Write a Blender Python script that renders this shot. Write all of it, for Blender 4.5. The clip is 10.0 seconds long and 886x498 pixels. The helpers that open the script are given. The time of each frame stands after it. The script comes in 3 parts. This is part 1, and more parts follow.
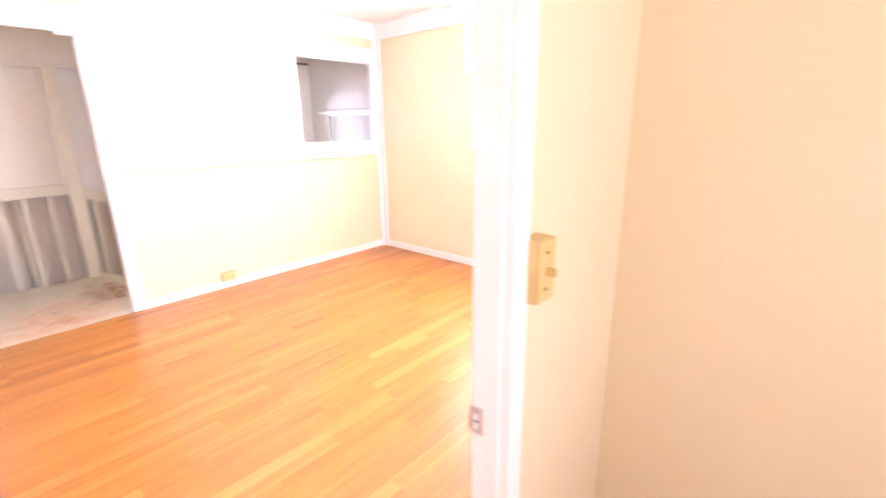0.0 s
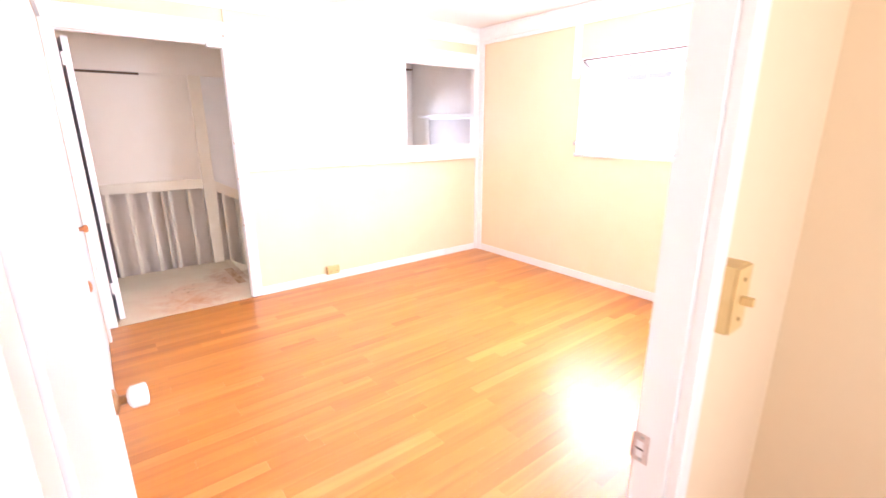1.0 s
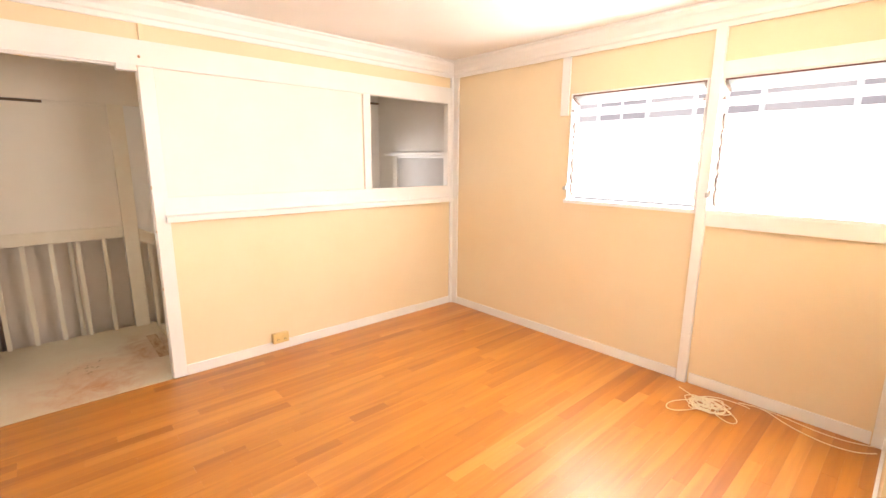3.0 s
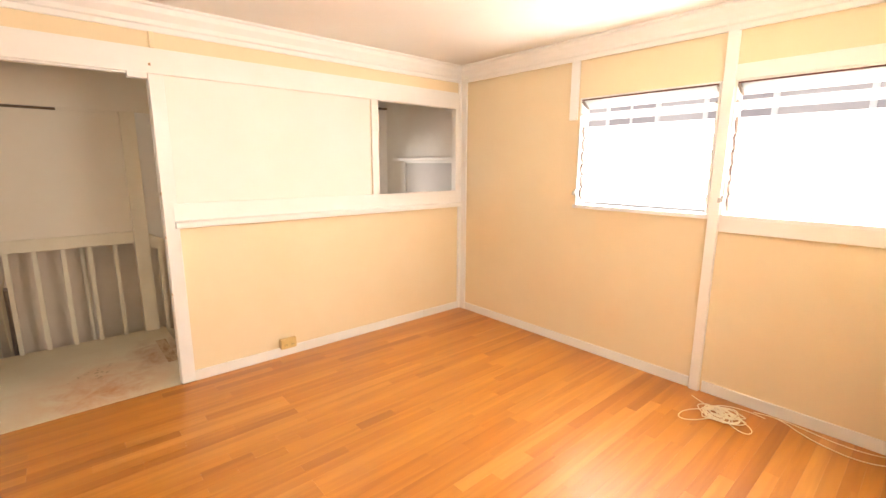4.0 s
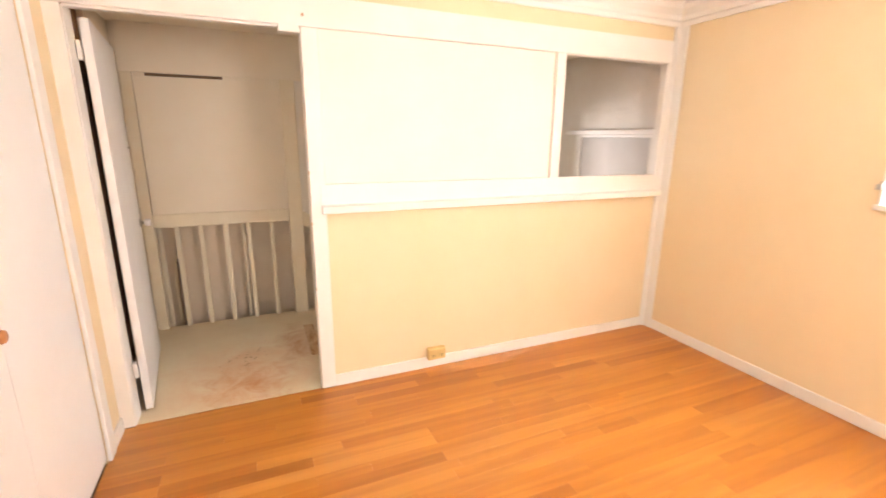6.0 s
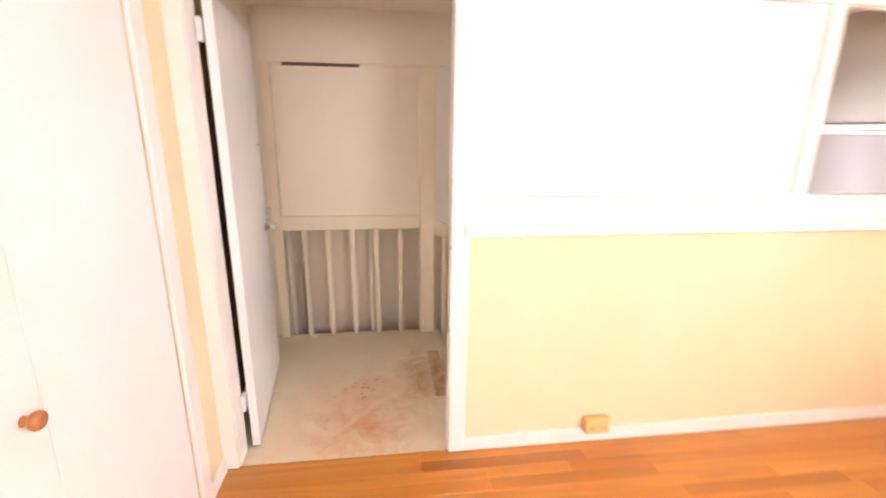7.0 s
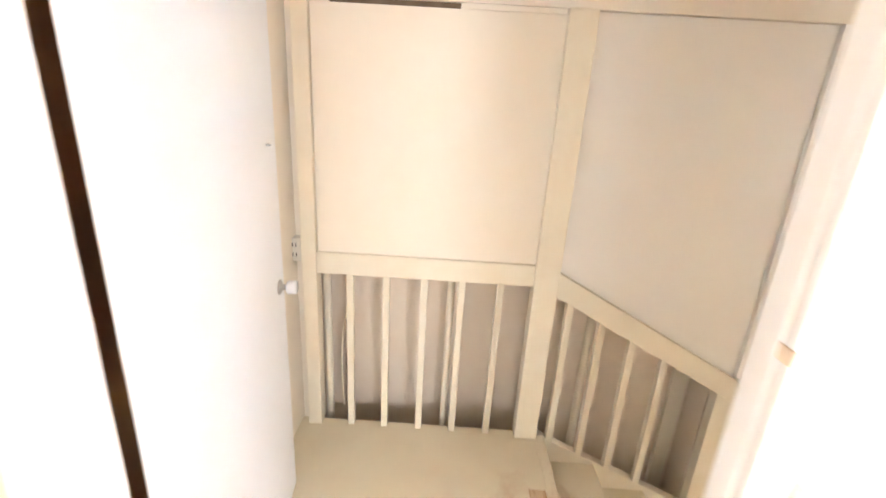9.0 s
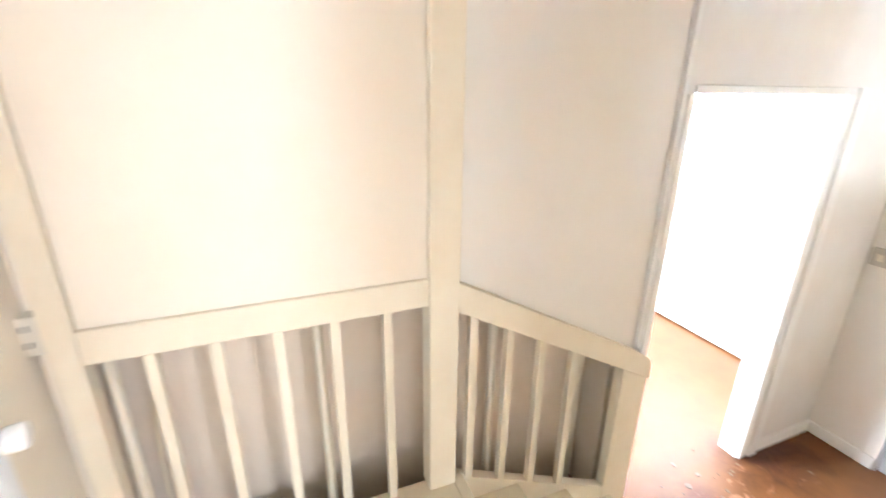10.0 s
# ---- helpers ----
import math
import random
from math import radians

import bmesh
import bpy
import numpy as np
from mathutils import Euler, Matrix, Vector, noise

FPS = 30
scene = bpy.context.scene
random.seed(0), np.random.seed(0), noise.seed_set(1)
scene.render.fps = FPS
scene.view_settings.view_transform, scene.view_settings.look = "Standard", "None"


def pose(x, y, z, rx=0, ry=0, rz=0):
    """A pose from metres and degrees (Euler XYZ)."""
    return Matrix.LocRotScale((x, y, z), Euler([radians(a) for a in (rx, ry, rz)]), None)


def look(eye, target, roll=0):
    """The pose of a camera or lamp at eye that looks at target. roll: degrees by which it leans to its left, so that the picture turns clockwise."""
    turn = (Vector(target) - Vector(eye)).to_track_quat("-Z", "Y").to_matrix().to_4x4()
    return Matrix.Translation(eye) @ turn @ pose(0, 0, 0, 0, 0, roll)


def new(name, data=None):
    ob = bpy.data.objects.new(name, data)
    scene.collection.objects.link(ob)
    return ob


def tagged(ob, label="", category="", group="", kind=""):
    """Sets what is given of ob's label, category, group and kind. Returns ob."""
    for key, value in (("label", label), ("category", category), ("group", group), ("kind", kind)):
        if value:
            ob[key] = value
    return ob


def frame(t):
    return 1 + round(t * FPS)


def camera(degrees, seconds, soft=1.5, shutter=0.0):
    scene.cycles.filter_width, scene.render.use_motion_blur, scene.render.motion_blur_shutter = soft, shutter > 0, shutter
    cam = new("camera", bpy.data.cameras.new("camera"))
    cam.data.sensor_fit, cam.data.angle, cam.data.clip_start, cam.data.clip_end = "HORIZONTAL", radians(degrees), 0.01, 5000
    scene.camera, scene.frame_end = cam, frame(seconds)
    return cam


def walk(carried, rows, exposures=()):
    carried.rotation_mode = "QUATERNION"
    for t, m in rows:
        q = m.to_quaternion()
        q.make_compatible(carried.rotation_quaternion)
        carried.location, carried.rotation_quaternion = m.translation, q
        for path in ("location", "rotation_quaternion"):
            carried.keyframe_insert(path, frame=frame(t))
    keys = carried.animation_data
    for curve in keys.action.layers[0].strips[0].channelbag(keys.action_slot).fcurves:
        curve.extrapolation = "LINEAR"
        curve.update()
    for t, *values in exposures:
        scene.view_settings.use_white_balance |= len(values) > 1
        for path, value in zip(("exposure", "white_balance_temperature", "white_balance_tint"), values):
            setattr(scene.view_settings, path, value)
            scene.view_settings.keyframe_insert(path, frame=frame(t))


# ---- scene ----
cam = camera(90.0, 10.0, shutter=0.5)
PATH = [
    (0, (0.034, 0.062, 1.421), (-1.244, 1.5, 0.876), -0.8),
    (0.5, (-0.009, -0.061, 1.429), (-1.472, 1.192, 0.892), 0.0),
    (1, (-0.089, -0.065, 1.443), (-1.606, 1.125, 0.911), -0.2),
    (1.5, (-0.234, 0.062, 1.451), (-1.808, 1.196, 0.965), -0.9),
    (2, (-0.392, 0.249, 1.49), (-1.953, 1.414, 1.037), 0.2),
    (2.5, (-0.551, 0.326, 1.49), (-2.029, 1.608, 1.076), 0.8),
    (2.7, (-0.593, 0.334, 1.497), (-2.043, 1.653, 1.103), 0.3),
    (3.8, (-0.653, 0.346, 1.507), (-2.126, 1.645, 1.132), 0.4),
    (4, (-0.644, 0.355, 1.509), (-2.124, 1.648, 1.137), 0.2),
    (4.5, (-0.707, 0.367, 1.499), (-2.197, 1.646, 1.119), 0.1),
    (5, (-0.854, 0.444, 1.488), (-2.407, 1.625, 1.048), -0.6),
    (5.5, (-1.12, 0.564, 1.493), (-2.826, 1.531, 1.101), 0.1),
    (5.7, (-1.251, 0.586, 1.506), (-2.995, 1.464, 1.073), 0.8),
    (6.8, (-2.006, 0.584, 1.52), (-3.9, 0.979, 1.014), -0.6),
    (7, (-2.162, 0.598, 1.528), (-4.077, 0.848, 1.009), 0.7),
    (7.5, (-2.478, 0.618, 1.533), (-4.376, 0.621, 0.902), 2.2),
    (8, (-2.81, 0.546, 1.544), (-4.717, 0.55, 0.94), 1.4),
    (8.5, (-3.151, 0.485, 1.564), (-5.037, 0.489, 0.898), 1.0),
    (9, (-3.501, 0.449, 1.594), (-5.397, 0.425, 0.959), 3.4),
    (9.5, (-3.824, 0.365, 1.581), (-5.705, 0.636, 0.959), 1.7),
    (10, (-4.062, 0.372, 1.527), (-5.806, 1.077, 0.848), 0.6),
]
walk(cam, [(t, look(eye, target, roll)) for t, eye, target, roll in PATH],
     [(0, 1.2, 5250, 27), (0.8, 1.18, 5250, 27), (1.4, 1.04, 5450, 26), (2.0, 0.82, 5750, 22), (2.7, 0.54, 6150, 18), (4.0, 0.24, 6750, 16), (5.7, 0.42, 6650, 18), (6.8, 0.72, 6100, 23), (7.5, 0.84, 5980, 25), (8.5, 1.30, 5850, 21), (9.0, 1.55, 5500, 12), (9.6, 1.78, 5100, 9), (10, 1.76, 5100, 10)])

# ---- light ----
world = bpy.data.worlds.new("sky")
scene.world = world
world.use_nodes = True
wn = world.node_tree.nodes
sky = wn.new("ShaderNodeTexSky")
sky.sky_type, sky.sun_disc = "NISHITA", False
sky.sun_elevation, sky.sun_rotation = radians(52), radians(200)
wn["Background"].inputs[1].default_value = 0.12
world.node_tree.links.new(sky.outputs[0], wn["Background"].inputs[0])


def area_lamp(name, m, wide, high, watts, colour):
    data = bpy.data.lights.new(name, "AREA")
    data.shape, data.size, data.size_y, data.energy, data.color = "RECTANGLE", wide, high, watts, colour
    ob = new(name, data)
    ob.matrix_world = m
    return ob


sun = bpy.data.lights.new("sun", "SUN")
sun.energy, sun.angle, sun.color = 3.0, radians(0.6), (1, 0.95, 0.87)
new("sun", sun).matrix_world = pose(0, 0, 8, 38, 0, 20)

DAY = (1.0, 0.97, 0.93)
# daylight outside the louvred and kitchen windows, then three lamps added at unseen openings
area_lamp("window_daylight", pose(-2.14, 3.69, 1.50, -90, 0, 0), 0.94, 0.56, 68, DAY)
area_lamp("window_daylight", pose(-1.11, 3.69, 1.50, -90, 0, 0), 0.92, 0.56, 68, DAY)
area_lamp("kitchen_daylight", pose(-6.9, 4.62, 1.05, -90, 0, 0), 2.2, 1.0, 92, (0.94, 0.97, 1.0))
# added lamp at an unseen south opening, to brighten the lower hall
area_lamp("kitchen_daylight", pose(-6.9, 0.545, 1.0, 90, 0, 0), 1.6, 1.0, 155, (1.0, 0.98, 0.95))
# added lamp at an unseen east opening, to brighten west wall and landing
area_lamp("window_daylight", pose(-0.30, 1.77, 1.68, 90, 0, 90), 0.9, 0.8, 36, (1.0, 0.95, 0.88))
# no hall window is known; this lamp fills the hall and the landing
hall_lamp = area_lamp("hall_fill", pose(1.72, -0.1, 1.5, 90, 0, 90), 1.1, 1.2, 14, (1.0, 0.93, 0.76))
hall_lamp.data.spread = radians(120)

# ---- materials ----


def mat(name, colour, rough=0.5, metal=0.0, second=None, scale=6.0, amount=0.5, bump=0.0, bump_scale=60.0, coat=0.0, stretch=(1, 1, 1), sharp=(0.35, 0.7)):
    m = bpy.data.materials.new(name)
    m.use_nodes = True
    nt = m.node_tree
    b = nt.nodes["Principled BSDF"]
    b.inputs["Base Color"].default_value = (*colour, 1)
    b.inputs["Roughness"].default_value, b.inputs["Metallic"].default_value = rough, metal
    b.inputs["Coat Weight"].default_value = coat
    b.inputs["Coat Roughness"].default_value = 0.12
    tc, mp = nt.nodes.new("ShaderNodeTexCoord"), nt.nodes.new("ShaderNodeMapping")
    mp.inputs["Scale"].default_value = stretch
    nt.links.new(tc.outputs["Object"], mp.inputs[0])
    if second:
        big, ramp, mix = nt.nodes.new("ShaderNodeTexNoise"), nt.nodes.new("ShaderNodeValToRGB"), nt.nodes.new("ShaderNodeMix")
        big.inputs["Scale"].default_value, big.inputs["Detail"].default_value, big.inputs["Roughness"].default_value = scale, 6, 0.62
        ramp.color_ramp.elements[0].position, ramp.color_ramp.elements[1].position = sharp
        ramp.color_ramp.elements[1].color = (amount, amount, amount, 1)
        mix.data_type = "RGBA"
        mix.inputs[6].default_value, mix.inputs[7].default_value = (*colour, 1), (*second, 1)
        nt.links.new(mp.outputs[0], big.inputs["Vector"])
        nt.links.new(big.outputs[0], ramp.inputs[0])
        nt.links.new(ramp.outputs[0], mix.inputs[0])
        nt.links.new(mix.outputs[2], b.inputs["Base Color"])
        gloss = nt.nodes.new("ShaderNodeMath")
        gloss.operation = "MULTIPLY_ADD"
        gloss.inputs[1].default_value, gloss.inputs[2].default_value = 0.18, rough - 0.09
        nt.links.new(big.outputs[0], gloss.inputs[0])
        nt.links.new(gloss.outputs[0], b.inputs["Roughness"])
    if bump:
        fine, bp = nt.nodes.new("ShaderNodeTexNoise"), nt.nodes.new("ShaderNodeBump")
        fine.inputs["Scale"].default_value, fine.inputs["Detail"].default_value = bump_scale, 4
        bp.inputs["Strength"].default_value, bp.inputs["Distance"].default_value = bump, 0.004
        nt.links.new(mp.outputs[0], fine.inputs["Vector"])
        nt.links.new(fine.outputs[0], bp.inputs["Height"])
        nt.links.new(bp.outputs[0], b.inputs["Normal"])
    return m


CREAM = mat("cream_wall_paint", (0.83, 0.69, 0.46), 0.55, second=(0.80, 0.65, 0.415), scale=2.2, amount=0.7, bump=0.12, bump_scale=38)
WHITE = mat("white_gloss_paint", (0.88, 0.865, 0.825), 0.36, second=(0.85, 0.82, 0.76), scale=5, amount=0.6, bump=0.08, bump_scale=30)
DOORW = mat("white_door_paint", (0.87, 0.87, 0.86), 0.42, second=(0.83, 0.825, 0.805), scale=3, amount=0.6, bump=0.05, bump_scale=25)
PANEL = mat("cream_white_panel_paint", (0.87, 0.845, 0.785), 0.46, second=(0.855, 0.81, 0.73), scale=2.5, amount=0.6, bump=0.06, bump_scale=25)
CEIL = mat("ceiling_paint", (0.86, 0.82, 0.75), 0.7, second=(0.82, 0.77, 0.69), scale=2, amount=0.6, bump=0.15, bump_scale=50)
RAILP = mat("old_cream_paint", (0.85, 0.78, 0.62), 0.45, second=(0.80, 0.70, 0.52), scale=7, amount=0.6, bump=0.1, bump_scale=40)
BOARD = mat("painted_plywood", (0.88, 0.81, 0.68), 0.5, second=(0.85, 0.765, 0.62), scale=2.6, amount=0.7, bump=0.08, bump_scale=45)
SHAFT = mat("dull_plaster", (0.85, 0.74, 0.60), 0.8, second=(0.79, 0.66, 0.51), scale=3, amount=0.7, bump=0.2, bump_scale=30)
HALLW = mat("hall_wall_paint", (0.84, 0.82, 0.77), 0.6, second=(0.78, 0.73, 0.66), scale=2.5, amount=0.7, bump=0.1, bump_scale=40)
TAN = mat("aged_ivory_plastic", (0.70, 0.50, 0.20), 0.4, second=(0.60, 0.40, 0.14), scale=20, amount=0.6)
IVORY = mat("ivory_plastic", (0.74, 0.70, 0.60), 0.4, second=(0.66, 0.60, 0.48), scale=20, amount=0.5)
METAL = mat("dull_steel", (0.52, 0.50, 0.47), 0.35, 1.0, second=(0.40, 0.36, 0.30), scale=30, amount=0.6)
BRASS = mat("worn_brass", (0.45, 0.27, 0.12), 0.4, 1.0, second=(0.25, 0.13, 0.06), scale=30, amount=0.7)
PLATE = mat("pale_worn_metal", (0.66, 0.55, 0.48), 0.4, 0.3, second=(0.5, 0.36, 0.28), scale=60, amount=0.6)
KNOBW = mat("white_porcelain", (0.84, 0.82, 0.78), 0.15)
WOODK = mat("varnished_wood", (0.42, 0.17, 0.05), 0.35, second=(0.30, 0.11, 0.03), scale=20, amount=0.8)
DARK = mat("dark_void", (0.03, 0.02, 0.015), 0.8)
# grime colour, used also for shade in the railing and trim gaps
GRIME_SHADE = mat("dark_grime_and_gap_shade", (0.22, 0.155, 0.10), 0.9, second=(0.12, 0.08, 0.05), scale=14, amount=0.8)
CORD = mat("cream_cord_plastic", (0.84, 0.74, 0.54), 0.45)
STREET = mat("neighbour_wall", (0.60, 0.55, 0.53), 0.8, second=(0.52, 0.46, 0.44), scale=1.2, amount=0.8)
GREY = mat("neighbour_grey", (0.42, 0.38, 0.38), 0.7, second=(0.48, 0.43, 0.42), scale=2, amount=0.8)
EARTH = mat("ground_earth", (0.22, 0.19, 0.15), 0.9, second=(0.12, 0.14, 0.07), scale=0.8, amount=0.9)
STONE = mat("worktop_laminate", (0.80, 0.80, 0.78), 0.3, second=(0.72, 0.72, 0.70), scale=30, amount=0.6)


def oak():
    m = bpy.data.materials.new("oak_strip")
    m.use_nodes = True
    nt = m.node_tree
    b, L, N = nt.nodes["Principled BSDF"], nt.links.new, nt.nodes.new
    tc, info, add, mp = N("ShaderNodeTexCoord"), N("ShaderNodeObjectInfo"), N("ShaderNodeVectorMath"), N("ShaderNodeMapping")
    scale = N("ShaderNodeVectorMath")
    scale.operation = "SCALE"
    scale.inputs[0].default_value, add.operation = (7, 31, 3), "ADD"
    L(info.outputs["Random"], scale.inputs["Scale"])
    L(tc.outputs["Object"], add.inputs[0])
    L(scale.outputs[0], add.inputs[1])
    L(add.outputs[0], mp.inputs[0])
    mp.inputs["Scale"].default_value = (15, 0.9, 14)
    grain, pore, ramp, tone, mix, hue = N("ShaderNodeTexNoise"), N("ShaderNodeTexNoise"), N("ShaderNodeValToRGB"), N("ShaderNodeValToRGB"), N("ShaderNodeMix"), N("ShaderNodeMix")
    grain.inputs["Scale"].default_value, grain.inputs["Detail"].default_value, grain.inputs["Distortion"].default_value = 1.0, 7, 0.9
    pore.inputs["Scale"].default_value, pore.inputs["Detail"].default_value = 6, 3
    L(mp.outputs[0], grain.inputs["Vector"])
    L(mp.outputs[0], pore.inputs["Vector"])
    e = tone.color_ramp.elements
    e[0].position, e[0].color = 0.0, (0.365, 0.120, 0.012, 1)
    e[1].position, e[1].color = 1.0, (0.59, 0.255, 0.052, 1)
    for at, colour in ((0.08, (0.42, 0.145, 0.0145)), (0.22, (0.46, 0.166, 0.018)), (0.72, (0.50, 0.193, 0.024)), (0.90, (0.54, 0.220, 0.036))):
        tone.color_ramp.elements.new(at).color = (*colour, 1)
    L(info.outputs["Random"], tone.inputs[0])
    r = ramp.color_ramp.elements
    r[0].position, r[0].color, r[1].position, r[1].color = 0.34, (0.74, 0.65, 0.55, 1), 0.60, (1.03, 1.03, 1.0, 1)
    L(grain.outputs[0], ramp.inputs[0])
    mix.data_type, mix.blend_type = "RGBA", "MULTIPLY"
    mix.inputs[0].default_value = 0.7
    L(tone.outputs[0], mix.inputs[6])
    L(ramp.outputs[0], mix.inputs[7])
    L(mix.outputs[2], b.inputs["Base Color"])
    wear, rough = N("ShaderNodeTexNoise"), N("ShaderNodeMath")
    wear.inputs["Scale"].default_value, wear.inputs["Detail"].default_value = 3.0, 4
    L(add.outputs[0], wear.inputs["Vector"])
    rough.operation = "MULTIPLY_ADD"
    rough.inputs[1].default_value, rough.inputs[2].default_value = 0.18, 0.25
    L(wear.outputs[0], rough.inputs[0])
    L(rough.outputs[0], b.inputs["Roughness"])
    bp = N("ShaderNodeBump")
    bp.inputs["Strength"].default_value, bp.inputs["Distance"].default_value = 0.10, 0.003
    L(pore.outputs[0], bp.inputs["Height"])
    L(bp.outputs[0], b.inputs["Normal"])
    b.inputs["Specular IOR Level"].default_value = 0.5
    b.inputs["Coat Weight"].default_value, b.inputs["Coat Roughness"].default_value = 0.35, 0.36
    return m


def stained(name, light, deep, rough, blots):
    """A worn floor: two tones of ground, and stains of (noise scale, centre, size, from, to, colour)."""
    m = bpy.data.materials.new(name)
    m.use_nodes = True
    nt = m.node_tree
    b, L, N = nt.nodes["Principled BSDF"], nt.links.new, nt.nodes.new
    tc = N("ShaderNodeTexCoord")

    def blot(scale, centre, size, lo, hi, distort=0.6):
        n, mp, g, inv, mul, ramp = N("ShaderNodeTexNoise"), N("ShaderNodeMapping"), N("ShaderNodeTexGradient"), N("ShaderNodeMath"), N("ShaderNodeMath"), N("ShaderNodeValToRGB")
        n.inputs["Scale"].default_value, n.inputs["Detail"].default_value, n.inputs["Roughness"].default_value, n.inputs["Distortion"].default_value = scale, 8, 0.66, distort
        L(tc.outputs["Object"], n.inputs["Vector"])
        mp.vector_type = "TEXTURE"
        mp.inputs["Location"].default_value, mp.inputs["Scale"].default_value = centre, size
        L(tc.outputs["Object"], mp.inputs[0])
        g.gradient_type = "SPHERICAL"
        L(mp.outputs[0], g.inputs[0])
        inv.operation, inv.inputs[1].default_value, mul.operation = "POWER", 0.6, "MULTIPLY"
        L(g.outputs[1], inv.inputs[0])
        L(n.outputs[0], mul.inputs[0])
        L(inv.outputs[0], mul.inputs[1])
        ramp.color_ramp.elements[0].position, ramp.color_ramp.elements[1].position = lo, hi
        L(mul.outputs[0], ramp.inputs[0])
        return ramp.outputs[0]

    base, low = N("ShaderNodeMix"), N("ShaderNodeTexNoise")
    low.inputs["Scale"].default_value, low.inputs["Detail"].default_value = 5, 7
    L(tc.outputs["Object"], low.inputs["Vector"])
    base.data_type = "RGBA"
    base.inputs[6].default_value, base.inputs[7].default_value = (*light, 1), (*deep, 1)
    L(low.outputs[0], base.inputs[0])
    last = base.outputs[2]
    for scale, centre, size, lo, hi, colour in blots:
        fac = blot(scale, centre, size, lo, hi)
        mx = N("ShaderNodeMix")
        mx.data_type = "RGBA"
        mx.inputs[7].default_value = (*colour, 1)
        L(fac, mx.inputs[0])
        L(last, mx.inputs[6])
        last = mx.outputs[2]
    L(last, b.inputs["Base Color"])
    b.inputs["Roughness"].default_value = rough
    bp = N("ShaderNodeBump")
    bp.inputs["Strength"].default_value, bp.inputs["Distance"].default_value = 0.15, 0.004
    L(low.outputs[0], bp.inputs["Height"])
    L(bp.outputs[0], b.inputs["Normal"])
    return m


def obscure_glass():
    m = bpy.data.materials.new("obscure_glass")
    m.use_nodes = True
    nt = m.node_tree
    N, L = nt.nodes.new, nt.links.new
    out = nt.nodes["Material Output"]
    tr, gl, mix = N("ShaderNodeBsdfTranslucent"), N("ShaderNodeBsdfGlossy"), N("ShaderNodeMixShader")
    tr.inputs[0].default_value = (0.90, 0.92, 0.92, 1)
    gl.inputs["Roughness"].default_value = 0.2
    mix.inputs[0].default_value = 0.07
    L(tr.outputs[0], mix.inputs[1])
    L(gl.outputs[0], mix.inputs[2])
    L(mix.outputs[0], out.inputs[0])
    return m


GREYD = mat("dull_grey_door_paint", (0.56, 0.535, 0.50), 0.5, second=(0.50, 0.47, 0.43), scale=3, amount=0.6, bump=0.05, bump_scale=25)
CHIP = mat("bare_chipped_wood", (0.74, 0.60, 0.42), 0.6, second=(0.62, 0.44, 0.27), scale=40, amount=0.7)
GREYB = mat("grey_white_board_paint", (0.88, 0.85, 0.79), 0.5, second=(0.85, 0.81, 0.74), scale=2.4, amount=0.7, bump=0.08, bump_scale=45)
CLIP = mat("aged_clip_metal", (0.30, 0.24, 0.20), 0.5, second=(0.18, 0.12, 0.09), scale=30, amount=0.8)
SLITSHADE = mat("slit_shade_board", (0.30, 0.15, 0.05), 0.7, second=(0.20, 0.09, 0.03), scale=3, amount=0.8, stretch=(6, 1, 0.6), bump=0.15)
GALV = mat("painted_conduit", (0.50, 0.42, 0.37), 0.5, second=(0.38, 0.30, 0.25), scale=12, amount=0.8)
BARE = mat("bare_worn_wood", (0.62, 0.44, 0.26), 0.6, second=(0.36, 0.17, 0.07), scale=5, amount=0.9, bump=0.15, stretch=(1, 3, 1), sharp=(0.42, 0.60))
STRIPE = mat("rusty_metal_strip", (0.16, 0.05, 0.03), 0.6, second=(0.09, 0.03, 0.02), scale=25, amount=0.8)
OAK, FROST = oak(), obscure_glass()
# cream floor paint, worn through to reddish wood by the doorway and along the step edge
PLY = stained("worn_painted_floor", (0.82, 0.74, 0.56), (0.70, 0.585, 0.39), 0.55, [
    (3.2, (-4.30, 0.42, 0), (0.85, 0.72, 1), 0.20, 0.66, (0.70, 0.41, 0.22)), (7.0, (-4.22, 0.45, 0), (0.55, 0.55, 1), 0.30, 0.62, (0.60, 0.28, 0.12)),
    (6.0, (-4.70, 0.80, 0), (0.60, 0.26, 1), 0.26, 0.60, (0.52, 0.27, 0.13)), (26.0, (-4.6, 0.45, 0), (1.1, 0.9, 1), 0.55, 0.62, (0.30, 0.17, 0.08)), (8.0, (-4.75, 1.12, -0.15), (0.60, 0.34, 1), 0.22, 0.52, (0.44, 0.23, 0.10)), (7.0, (-4.65, 1.42, -0.30), (0.55, 0.34, 1), 0.22, 0.55, (0.44, 0.23, 0.10))])
# reddish brown floor with dark stains by the kitchen doorway
HALLF = stained("worn_brown_floor", (0.22, 0.092, 0.024), (0.13, 0.048, 0.011), 0.5, [
    (5.0, (-5.28, 3.05, -0.6), (0.42, 0.46, 1), 0.20, 0.46, (0.06, 0.018, 0.007)), (6.0, (-5.15, 2.35, -0.6), (0.40, 0.45, 1), 0.32, 0.60, (0.14, 0.04, 0.012)),
    (9.0, (-5.0, 2.6, -0.6), (0.9, 1.2, 1), 0.44, 0.60, (0.50, 0.26, 0.15))])

# ---- builders ----
PLACE = {}


